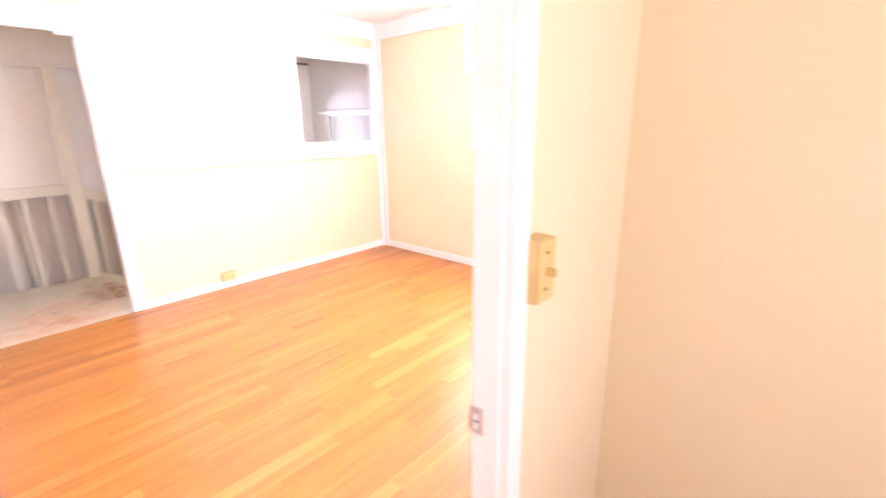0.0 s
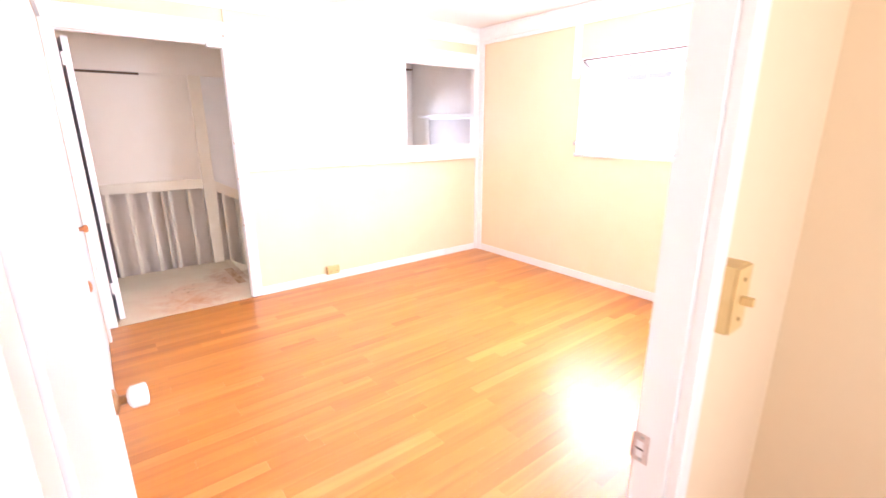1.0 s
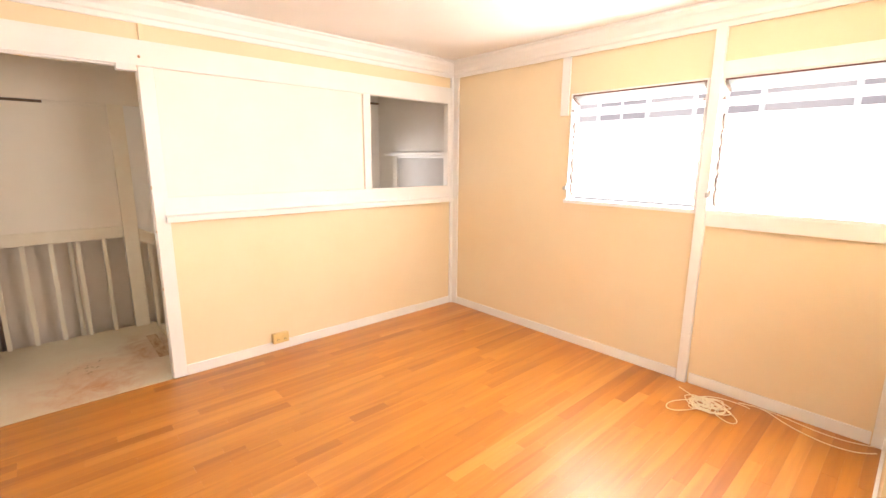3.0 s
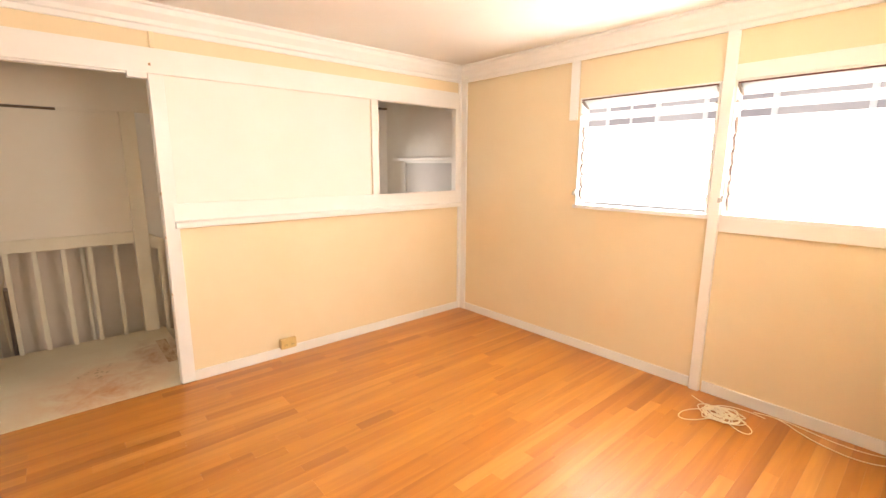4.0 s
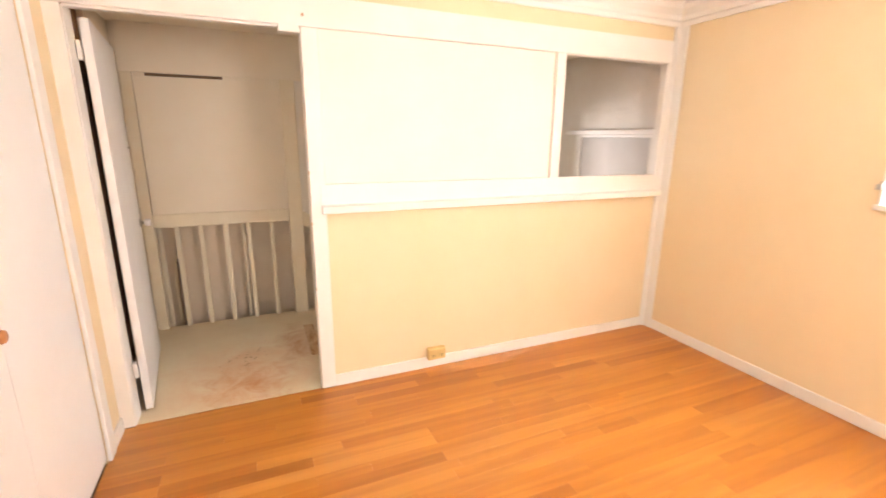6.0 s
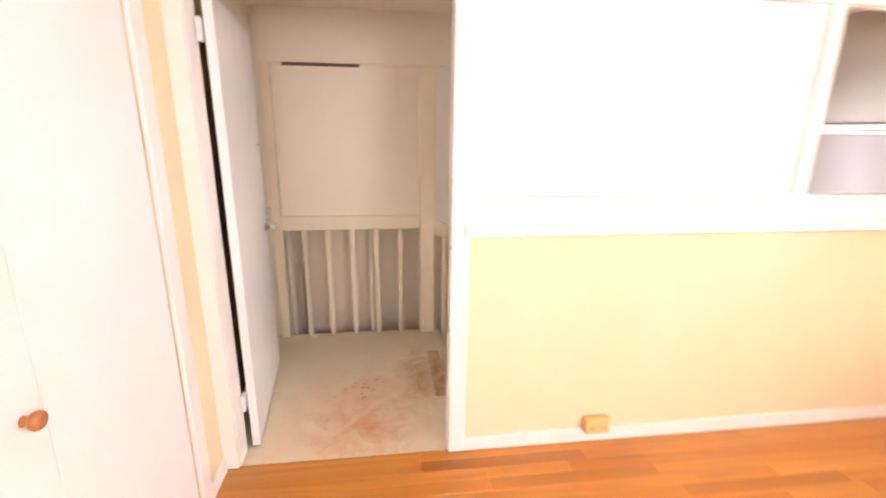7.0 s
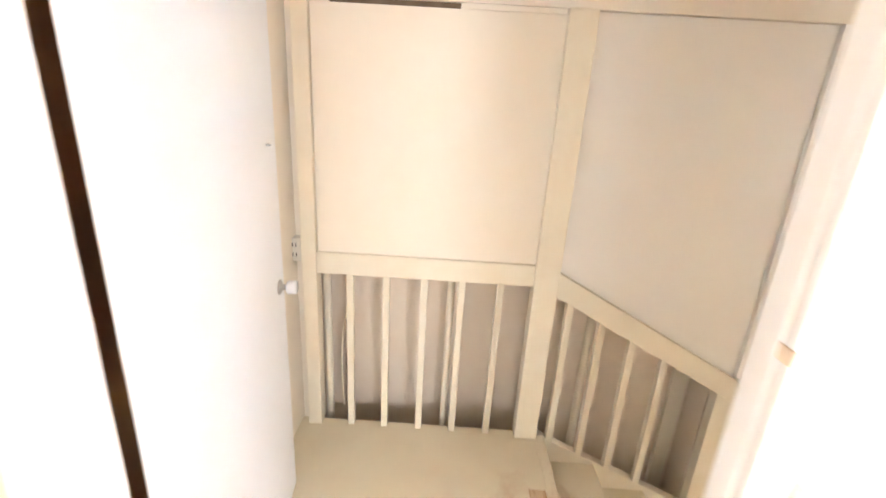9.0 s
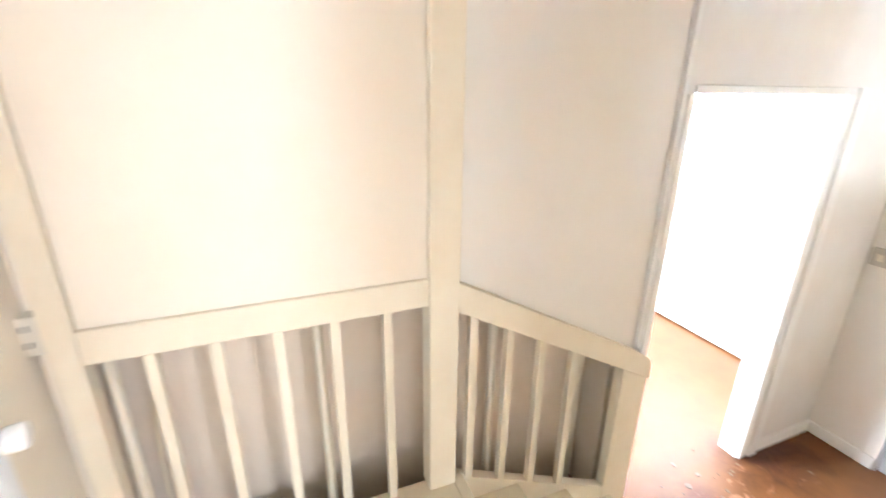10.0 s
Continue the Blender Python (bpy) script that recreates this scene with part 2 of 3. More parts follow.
def box(bm, x0, x1, y0, y1, z0, z1, bevel=0.0):
    v = [bm.verts.new((x, y, z)) for x in (x0, x1) for y in (y0, y1) for z in (z0, z1)]
    faces = [bm.faces.new([v[i] for i in q]) for q in ((0, 1, 3, 2), (4, 6, 7, 5), (0, 4, 5, 1), (2, 3, 7, 6), (0, 2, 6, 4), (1, 5, 7, 3))]
    if bevel:
        edges = list({e for f in faces for e in f.edges})
        bmesh.ops.bevel(bm, geom=edges, offset=bevel, segments=2, profile=0.6, affect="EDGES")
    return bm


def boxes(*rows, bevel=0.0):
    bm = bmesh.new()
    for r in rows:
        box(bm, *r, bevel=bevel)
    return bm


def lathe(profile, axis_pose, segments=24):
    """A turned piece: (radius, height) steps round local z."""
    bm = bmesh.new()
    rings = []
    for r, h in profile:
        rings.append([bm.verts.new(axis_pose @ Vector((r * math.cos(a), r * math.sin(a), h))) for a in (2 * math.pi * i / segments for i in range(segments))])
    for p, q in zip(rings, rings[1:]):
        for i in range(segments):
            bm.faces.new((p[i], p[(i + 1) % segments], q[(i + 1) % segments], q[i]))
    bm.faces.new(list(reversed(rings[0])))
    bm.faces.new(rings[-1])
    for f in bm.faces:
        f.smooth = True
    return bm


def prism(points, axis, lo, hi, bevel=0.0):
    """A flat outline of two coordinates, pushed along the axis 'x' or 'y' from lo to hi."""
    bm = bmesh.new()
    put = (lambda a, b, c: (c, a, b)) if axis == "x" else (lambda a, b, c: (a, c, b))
    p, q = [bm.verts.new(put(a, b, lo)) for a, b in points], [bm.verts.new(put(a, b, hi)) for a, b in points]
    bm.faces.new(p)
    bm.faces.new(list(reversed(q)))
    n = len(points)
    for i in range(n):
        bm.faces.new((p[i], p[(i + 1) % n], q[(i + 1) % n], q[i]))
    if bevel:
        bmesh.ops.bevel(bm, geom=bm.edges[:], offset=bevel, segments=2, profile=0.6, affect="EDGES")
    return bm


def mesh_of(name, bm, material):
    bmesh.ops.recalc_face_normals(bm, faces=bm.faces)
    me = bpy.data.meshes.new(name)
    bm.to_mesh(me)
    bm.free()
    me.materials.append(material)
    return me


def part(name, bm, material, parent=None, label=""):
    ob = new(name, mesh_of(name, bm, material))
    PLACE[ob] = Matrix()
    if parent:
        ob.parent = parent
        ob.matrix_parent_inverse = PLACE[parent].inverted()
        PLACE[ob] = Matrix()
    return tagged(ob, label)


def thing(name, at, label, category, group="", kind=""):
    ob = new(name)
    ob.empty_display_size = 0.1
    ob.location = at
    PLACE[ob] = Matrix.Translation(at)
    return tagged(ob, label, category, group, kind)


def structure(name, bm, material, label, category):
    return tagged(part(name, bm, material), label, category, kind="structure")


def tube(name, pts, radius, material, parent=None, cyclic=False, label=""):
    c = bpy.data.curves.new(name, "CURVE")
    c.dimensions, c.bevel_depth, c.bevel_resolution, c.resolution_u = "3D", radius, 2, 6
    s = c.splines.new("NURBS")
    s.points.add(len(pts) - 1)
    for p, q in zip(s.points, pts):
        p.co = (*q, 1)
    s.use_endpoint_u, s.order_u, s.use_cyclic_u = not cyclic, 4, cyclic
    c.materials.append(material)
    ob = new(name, c)
    PLACE[ob] = Matrix()
    if parent:
        ob.parent, ob.matrix_parent_inverse = parent, PLACE[parent].inverted()
    return tagged(ob, label)


# ---- the large structure ----
W, N, S, H = -4.0, 3.53, -0.165, 2.45      # west, north and south wall faces and the ceiling of the bedroom
WB, RX, HZ = -4.04, -5.37, -0.60          # hall face of the west wall, railing line, lower hall floor
HN = 3.55                                 # north wall of the lower hall

floor = structure("floor", boxes((W, -0.362, S - 0.02, N, -0.20, -0.014)), GRIME_SHADE, "dark subfloor under the oak strip flooring", "floor")
structure("wall_west", boxes((WB, W, -0.9, -0.13, -0.9, 2.6), (WB, W, -0.13, 0.90, 2.07, 2.6), (WB, W, 0.90, 3.46, -0.9, 1.20), (WB, W, 0.90, 3.46, 2.07, 2.6),
                            (WB, W, 0.90, 2.50, 1.20, 2.07), (WB, W, 3.46, 3.64, -0.9, 2.6), (WB, W, -0.13, 0.90, -0.9, -0.03)), CREAM, "cream painted partition with a doorway and a high interior window", "wall")
structure("wall_north", boxes((W, -2.655, N, N + 0.1, -0.2, 2.6), (-2.655, -0.2, N, N + 0.1, -0.2, 1.19), (-2.655, -0.2, N, N + 0.1, 2.02, 2.6),
                             (-1.665, -1.605, N, N + 0.1, 1.19, 2.02), (-0.62, -0.2, N, N + 0.1, 1.19, 2.02)), CREAM, "cream painted outside wall with two louvred windows", "wall")
structure("wall_south", boxes((W, -3.73, S - 0.06, S, -0.2, 2.6), (-3.73, -1.26, S - 0.06, S, 2.06, 2.6), (-1.26, -0.37, S - 0.06, S, -0.2, 2.6)), CREAM, "cream painted wall round white closet doors", "wall")
structure("closet_back", boxes((-3.90, -1.16, S - 0.75, S - 0.69, -0.2, 2.6)), CREAM, "plain back wall of the closed closet", "wall")
# the gap at y 1.32 to 2.22 is made up for the east lamp
structure("wall_east", boxes((-0.417, -0.362, -0.9, -0.135, -0.2, 2.6), (-0.417, -0.362, -0.135, 0.6805, 2.05, 2.6), (-0.417, -0.362, 0.6805, 1.32, -0.2, 2.6), (-0.417, -0.362, 1.32, 2.22, -0.2, 1.28), (-0.417, -0.362, 1.32, 2.22, 2.08, 2.6), (-0.417, -0.362, 2.22, 2.30, -0.2, 2.6), (-0.60, -0.362, 2.30, N, -0.2, 2.6)), CREAM, "cream painted wall with the entry doorway", "wall")
structure("ceiling", boxes((W, -0.417, S, N, H, H + 0.06)), CEIL, "white painted bedroom ceiling", "ceiling")

# entry hall, where the walk begins
structure("hall_floor", boxes((-0.362, 1.70, -1.2, 1.20, -0.20, -0.006)), OAK, "oak floor of the entry hall", "floor")
structure("hall_wall_north", boxes((-0.362, 1.76, 1.20, 1.28, -0.2, 2.6)), CREAM, "cream painted wall of the entry hall", "wall")
structure("hall_wall_south", boxes((-0.362, 1.76, -1.28, -1.2, -0.2, 2.6)), CREAM, "cream painted wall of the entry hall", "wall")
# out-of-view wall, left open where the added hall lamp shines in
structure("hall_wall_east", boxes((1.70, 1.78, -1.2, -0.68, -0.2, 2.5), (1.70, 1.78, 0.48, 1.2, -0.2, 2.5), (1.70, 1.78, -0.68, 0.48, -0.2, 0.88), (1.70, 1.78, -0.68, 0.48, 2.12, 2.5)), CREAM, "cream painted hall wall with an unseen opening added for the lamp", "wall")
structure("hall_ceiling", boxes((-0.362, 1.76, -1.2, 1.20, 2.5, 2.56)), CEIL, "white painted hall ceiling", "ceiling")

# landing, stair and lower hall
structure("landing_floor", boxes((RX - 0.016, WB, -0.28, 0.985, -0.05, 0.0), (WB, W - 0.004, -0.128, 0.895, -0.03, 0.0)), PLY, "cream painted plywood landing worn through to reddish wood", "floor")
structure("lower_hall_floor", boxes((-8.7, WB, 0.6, 4.7, HZ - 0.1, HZ)), HALLF, "glossy worn reddish brown floor of the lower hall", "floor")
# this stretch is coloured brown as the shade seen through the hinge slit
structure("landing_wall_south", boxes((-4.90, WB, -0.36, -0.28, -0.9, 2.6)), SLITSHADE, "board wall behind the open door, brown for the hinge slit's shade", "wall")
structure("landing_wall_corner", boxes((-5.75, -4.901, -0.36, -0.245, -0.9, 2.6)), BOARD, "cream painted board wall at the landing's corner", "wall")
structure("landing_wall_end", boxes((RX - 0.09, RX - 0.03, -0.244, -0.205, -0.9, 2.6)), BOARD, "cream board wall at the end of the landing", "wall")
structure("shaft_wall", boxes((-5.72, -5.64, -0.28, 1.829, -1.4, 2.6)), SHAFT, "dull pinkish plaster wall behind the balusters", "wall")
structure("shaft_end", boxes((-5.72, RX - 0.10, 1.83, 1.90, -1.4, 2.6)), SHAFT, "plaster end of the gap behind the railing", "wall")
# dark colour deepens the shade at the bottom of the shaft
structure("shaft_floor", boxes((-5.64, RX - 0.03, -0.28, 1.829, -0.75, -0.70)), GRIME_SHADE, "floor of the gap below the railing, coloured dark for its shade", "floor")
structure("landing_ceiling", boxes((-5.72, WB, -0.52, HN, 2.27, 2.33)), BOARD, "painted board ceiling over landing and stair", "ceiling")
structure("railing_header", boxes((RX - 0.05, RX + 0.012, -0.205, 1.885, 1.945, 2.27)), BOARD, "painted board header above the railing panels", "wall")
structure("wall_hall_west", boxes((RX - 0.10, RX + 0.004, 1.887, 1.926, HZ, 2.27), (RX - 0.10, RX, 1.925, 2.88, 1.52, 2.27), (RX - 0.10, RX, 2.88, HN, HZ, 2.27)), HALLW, "off-white wall with an open kitchen doorway", "wall")
structure("wall_hall_north", boxes((RX - 0.10, -5.0, HN, HN + 0.08, HZ, 2.33), (-5.0, -4.17, HN, HN + 0.08, 1.535, 2.33), (-4.17, WB, HN, HN + 0.08, HZ, 2.33)), HALLW, "off-white end wall of the lower hall", "wall")
structure("kitchen_wall_north", boxes((-8.7, -8.0, 4.5, 4.58, HZ, 2.3), (-8.0, -5.8, 4.5, 4.58, HZ, 0.55), (-8.0, -5.8, 4.5, 4.58, 1.55, 2.3), (-5.8, RX - 0.1, 4.5, 4.58, HZ, 2.3), (RX - 0.1, RX - 0.04, HN + 0.08, 4.58, HZ, 2.3)), HALLW, "white kitchen wall with a wide window opening", "wall")
structure("kitchen_wall_west", boxes((-8.78, -8.7, 0.6, 4.58, HZ, 2.3)), HALLW, "plain white kitchen wall", "wall")
# the opening in this wall is added to let the south lamp in
structure("kitchen_wall_south", boxes((-8.7, -7.7, 0.52, 0.6, HZ, 2.3), (-6.1, -5.72, 0.52, 0.6, HZ, 2.3), (-7.7, -6.1, 0.52, 0.6, HZ, 0.5), (-7.7, -6.1, 0.52, 0.6, 1.5, 2.3)), HALLW, "plain white kitchen wall", "wall")
structure("kitchen_ceiling", boxes((-8.7, -5.47, 0.6, 4.58, 2.3, 2.36)), CEIL, "white kitchen ceiling", "ceiling")

steps = thing("stair", (-4.7, 1.0, HZ), "short painted wooden stair down to the lower hall", "stair", kind="structure")
for i in range(3):
    y0, z1 = 0.985 + 0.285 * i, -0.15 * (i + 1)
    part("tread", boxes((RX - 0.005, WB, y0 - 0.02, y0 + 0.285, z1 - 0.035, z1), bevel=0.004), PLY, steps)
    part("riser", boxes((RX - 0.005, WB, y0 - 0.018, y0 - 0.001, z1, z1 + 0.113)), PLY, steps)
part("riser", boxes((RX - 0.005, WB, 1.822, 1.839, HZ, HZ + 0.113)), PLY, steps)
part("nosing", boxes((RX + 0.012, WB, 0.945, 0.992, 0.001, 0.007), bevel=0.003), PLY, steps, "worn nosing strip on the top step")
part("patch", boxes((-5.02, -4.46, 0.866, 0.940, 0.0008, 0.003)), BARE, steps, "bare worn strip beside the nosing")

# ---- trim of the bedroom ----


def trim(name, bm, label, category="trim", material=None):
    return structure(name, bm, material or WHITE, label, category)


def cornice_run():
    prof = [(0.001, 2.300), (0.020, 2.300), (0.024, 2.328), (0.036, 2.336), (0.040, 2.362), (0.066, 2.400), (0.072, 2.430), (0.086, 2.436), (0.086, H - 0.001), (0.001, H - 0.001)]
    bm = bmesh.new()
    rings = []
    for cx, cy, sx, sy in ((W, S, 1, 1), (W, N, 1, -1), (-0.60, N, -1, -1), (-0.60, 2.30, -1, -1)):
        rings.append([bm.verts.new((cx + sx * a, cy + sy * a, z)) for a, z in prof])
    for p, q in zip(rings, rings[1:]):
        for i in range(len(prof)):
            j = (i + 1) % len(prof)
            bm.faces.new((p[i], p[j], q[j], q[i]))
    return bm


trim("cornice", cornice_run(), "white stepped crown moulding along the ceiling", "cornice")
trim("head_band", boxes((W, W + 0.020, -0.198, 3.476, 2.055, 2.205), bevel=0.003), "wide white board over the doorway and interior window")
trim("casing", boxes((W, W + 0.022, -0.198, -0.102, 0.006, 2.053), bevel=0.004), "white door casing with chipped paint")
trim("casing", boxes((W, W + 0.022, 0.872, 0.955, 0.006, 2.053), bevel=0.004), "white door casing with chipped paint")
trim("jamb", boxes((WB - 0.005, W - 0.001, 0.868, 0.898, 0.0, 2.052), bevel=0.002), "white door jamb")
trim("jamb", boxes((-4.107, W - 0.001, -0.128, -0.100, 0.0, 2.052), bevel=0.002), "white door jamb")
trim("jamb_head", boxes((WB - 0.005, W - 0.001, -0.100, 0.868, 2.045, 2.068), bevel=0.002), "white door head")
ledge = trim("ledge", prism([(W, 1.094), (W + 0.062, 1.094), (W + 0.066, 1.100), (W + 0.066, 1.132), (W + 0.026, 1.142), (W + 0.022, 1.256), (W, 1.256)], "y", 0.93, 3.476, 0.0015), "white ledge board with a projecting lower lip")
trim("stile", boxes((W, W + 0.018, 2.462, 2.532, 1.256, 2.054), bevel=0.002), "white stile beside the interior window")
trim("stile", boxes((W, W + 0.018, 3.438, 3.476, 1.256, 2.054), bevel=0.002), "white stile beside the interior window")
trim("reveal", boxes((WB - 0.002, W - 0.001, 2.499, 2.532, 1.20, 2.07), (WB - 0.002, W - 0.001, 3.44, 3.462, 1.20, 2.07), (WB - 0.002, W - 0.001, 2.532, 3.44, 2.052, 2.07), (WB - 0.002, W - 0.001, 2.532, 3.44, 1.20, 1.254)), "white lining of the interior window")
structure("sliding_panel", boxes((W + 0.001, W + 0.009, 0.957, 2.452, 1.257, 2.053), bevel=0.002), PANEL, "smooth cream-white panel between doorway and interior window", "panel")
# raised strip whose shaded side stands for a groove under the cornice
trim("batten", boxes((W, W + 0.022, 0.898, 0.922, 2.206, 2.299), bevel=0.002), "narrow raised cream strip standing for a shaded groove", material=CREAM)
trim("corner_post", boxes((W, W + 0.022, 3.478, N - 0.001, 0.0, 2.299), (W + 0.0225, W + 0.088, N - 0.022, N - 0.001, 0.0, 2.299), bevel=0.003), "white corner boards")
trim("corner_post", boxes((-0.66, -0.602, N - 0.022, N - 0.001, 0.0, 2.299), bevel=0.003), "white corner board")
trim("baseboard", boxes((W, W + 0.014, 0.957, 3.02, 0.0, 0.075), (W, W + 0.014, 3.024, 3.476, 0.0, 0.072), bevel=0.003), "white painted baseboard with a gap", "baseboard")
trim("baseboard", boxes((-3.91, -1.672, N - 0.014, N - 0.001, 0.0, 0.075), (-1.588, -0.665, N - 0.014, N - 0.001, 0.0, 0.075), bevel=0.003), "white painted baseboard", "baseboard")
trim("baseboard", boxes((W + 0.023, -3.807, S + 0.001, S + 0.014, 0.0, 0.075), bevel=0.003), "white painted baseboard", "baseboard")
trim("baseboard", boxes((-0.615, -0.601, 2.30, N - 0.023, 0.0, 0.075), bevel=0.003), "white painted baseboard", "baseboard")
trim("window_post", boxes((-1.662, -1.600, N - 0.034, N - 0.001, 0.0, 2.299), bevel=0.004), "white full-height post between the windows")
trim("batten", boxes((-2.738, -2.668, N - 0.020, N - 0.001, 1.86, 2.299), bevel=0.003), "short white batten beside the window")
trim("window_header", boxes((-1.599, -0.602, N - 0.018, N - 0.001, 2.018, 2.105), bevel=0.003), "white board over the window")
trim("window_apron", boxes((-1.599, -0.602, N - 0.024, N - 0.001, 1.100, 1.192), bevel=0.003), "white board under the window")
for row in ((-3.805, -3.725, S + 0.001, S + 0.018, 0.0, 2.06), (-3.805, -1.19, S + 0.001, S + 0.018, 2.0605, 2.13), (-1.26, -1.19, S + 0.001, S + 0.018, 0.0, 2.06)):
    trim("closet_casing", boxes(row, bevel=0.003), "white casing round the closet doors")
for y, z, h in ((0.958, 1.31, 0.022), (0.957, 1.03, 0.014), (0.957, 0.64, 0.018)):
    structure("paint_chip", boxes((W - 0.004, W + 0.0235, y - 0.0885, y - 0.083, z, z + h), bevel=0.002), CHIP, "bare wood where the casing's paint is chipped", "paint chip")
structure("hinge_scar", boxes((W + 0.022, W + 0.0235, 0.880, 0.892, 2.10, 2.115)), BARE, "old nail scar on the head board", "paint chip")
# solid dark strips stand for the shade below the raised casings
for y0, y1 in ((0.868, 0.952), (-0.196, -0.106)):
    structure("casing_foot_shade", boxes((W - 0.03, W + 0.019, y0, y1, 0.0005, 0.0055)), GRIME_SHADE, "dark strip painted as the shade under the casing's foot", "trim")
# entry doorway
trim("casing", boxes((-0.362, -0.340, 0.662, 0.708, 0.0, 2.05), bevel=0.004), "white entry door casing")
trim("casing", boxes((-0.362, -0.340, -0.215, -0.135, 0.0, 2.05), bevel=0.004), "white entry door casing")
trim("casing_head", boxes((-0.362, -0.340, -0.215, 0.708, 2.051, 2.13), bevel=0.004), "white entry door casing head")
trim("jamb", boxes((-0.425, -0.3625, 0.657, 0.680, 0.0, 2.049), bevel=0.002), "white entry door jamb")
trim("jamb", boxes((-0.425, -0.3625, -0.1345, -0.112, 0.0, 2.049), bevel=0.002), "white entry door jamb")


def window(name, x0, x1, z0, z1, label):
    """A louvred window: frame, side channels with clips, and glass blades; the upper two stand open."""
    w = thing(name, ((x0 + x1) / 2, N + 0.03, z0), label, "window", "louvred windows", "structure")
    part("window_frame", boxes((x0, x0 + 0.014, N - 0.012, N + 0.098, z0, z1), (x1 - 0.014, x1, N - 0.012, N + 0.098, z0, z1), bevel=0.002), WHITE, w)
    part("window_head", boxes((x0 + 0.014, x1 - 0.014, N - 0.010, N + 0.098, z1 - 0.012, z1), bevel=0.002), WHITE, w)
    part("window_sill", boxes((x0 - 0.012, x1 + 0.012, N - 0.026, N + 0.098, z0 - 0.018, z0 + 0.010), bevel=0.003), WHITE, w)
    part("weather_strip", boxes((x0 + 0.014, x1 - 0.014, N - 0.009, N + 0.004, z1 - 0.0205, z1 - 0.0125)), STRIPE, w, "dark metal strip under the head")
    top = z1 - 0.017
    rows = [(top - 0.030, 34, 0.055), (top - 0.127, 20, 0.058)] + [(top - 0.250 - 0.0955 * k, 76, 0.0515) for k in range(6)]
    for z, deg, half in rows:
        tilt = radians(deg)
        c, s = math.cos(tilt), math.sin(tilt)
        t = 0.0028
        pts = [(N + 0.045 - half * c - t * s, z - half * s * -1 - t * c), (N + 0.045 - half * c + t * s, z + half * s + t * c), (N + 0.045 + half * c + t * s, z - half * s + t * c), (N + 0.045 + half * c - t * s, z - half * s - t * c)]
        pts[0] = (N + 0.045 - half * c - t * s, z + half * s - t * c)
        part("pane", prism(pts, "x", x0 + 0.022, x1 - 0.022), FROST, w)
        for xa in (x0 + 0.0145, x1 - 0.0285):
            part("clip", prism([(N + 0.045 - 0.046 * c, z + 0.046 * s + 0.012), (N + 0.045 - 0.046 * c - 0.022, z + 0.030 * s), (N + 0.045 - 0.010 * c - 0.020, z - 0.012 * s), (N + 0.045 + 0.04 * c, z - 0.046 * s - 0.008), (N + 0.045 + 0.04 * c + 0.01, z - 0.04 * s + 0.006)], "x", xa, xa + 0.014), CLIP, w)
    part("crank", boxes((x0 - 0.002, x0 + 0.012, N - 0.030, N - 0.0125, z0 + 0.09, z0 + 0.13), (x0 - 0.016, x0 + 0.004, N - 0.036, N - 0.0305, z0 + 0.085, z0 + 0.115), bevel=0.002), METAL, w, "small metal louvre crank")
    return w


window("window_1", -2.650, -1.672, 1.192, 2.022, "white louvred window with obscure glass blades")
window("window_2", -1.600, -0.635, 1.198, 2.018, "white louvred window with obscure glass blades and open top")

# ---- doors ----


def round_knob(name, at, out, material, parent, scale=1.0, label="", rose=None):
    """A door knob on a face that looks along out."""
    m = Matrix.Translation(at) @ Vector(out).to_track_quat("Z", "Y").to_matrix().to_4x4() @ Matrix.Scale(scale, 4)
    if rose:
        part("rose", lathe([(0.030, 0.0), (0.030, 0.004), (0.022, 0.008), (0.012, 0.010), (0.010, 0.030)], m), rose, parent, "worn metal rose and spindle")
    return part(name, lathe([(0.010, 0.024), (0.020, 0.028), (0.0265, 0.034), (0.0275, 0.060), (0.025, 0.066), (0.012, 0.068)], m), material, parent, label)


door = thing("door_1", (-0.43, -0.107, 0.0), "white flush entry door standing open", "door", kind="structure")
part("door_leaf", boxes((-1.185, -0.430, -0.142, -0.107, 0.008, 2.035), bevel=0.003), DOORW, door)
round_knob("knob", (-1.118, -0.107, 0.906), (0, 1, 0), KNOBW, door, 0.88, "white porcelain door knob", BRASS)
part("latch", boxes((-1.1875, -1.184, -0.135, -0.114, 0.87, 0.94), bevel=0.001), METAL, door, "metal latch plate")

strike = thing("strike_plate", (-0.411, 0.657, 0.864), "pale worn metal strike plate let into the entry jamb", "strike plate")
part("plate", boxes((-0.4255, -0.397, 0.6535, 0.6568, 0.834, 0.894), bevel=0.001), PLATE, strike)
part("lip", lathe([(0.0034, 0.838), (0.0034, 0.890)], Matrix.Translation((-0.4265, 0.6565, 0)), 12), BRASS, strike, "brassy curled lip")
# white faces stand for light showing through the latch holes
for z in (0.852, 0.872):
    part("socket", boxes((-0.4185, -0.4065, 0.6528, 0.6533, z - 0.007, z + 0.007)), KNOBW, strike, "white latch hole, the light through it put into the colour")
part("socket_edge", boxes((-0.4195, -0.4055, 0.6530, 0.6534, 0.8605, 0.8635)), DARK, strike)
for z in (0.840, 0.888):
    part("screw", lathe([(0.004, 0), (0.003, 0.0012)], Matrix.Translation((-0.410, 0.6532, z)) @ pose(0, 0, 0, 90, 0, 0), 10), METAL, strike)


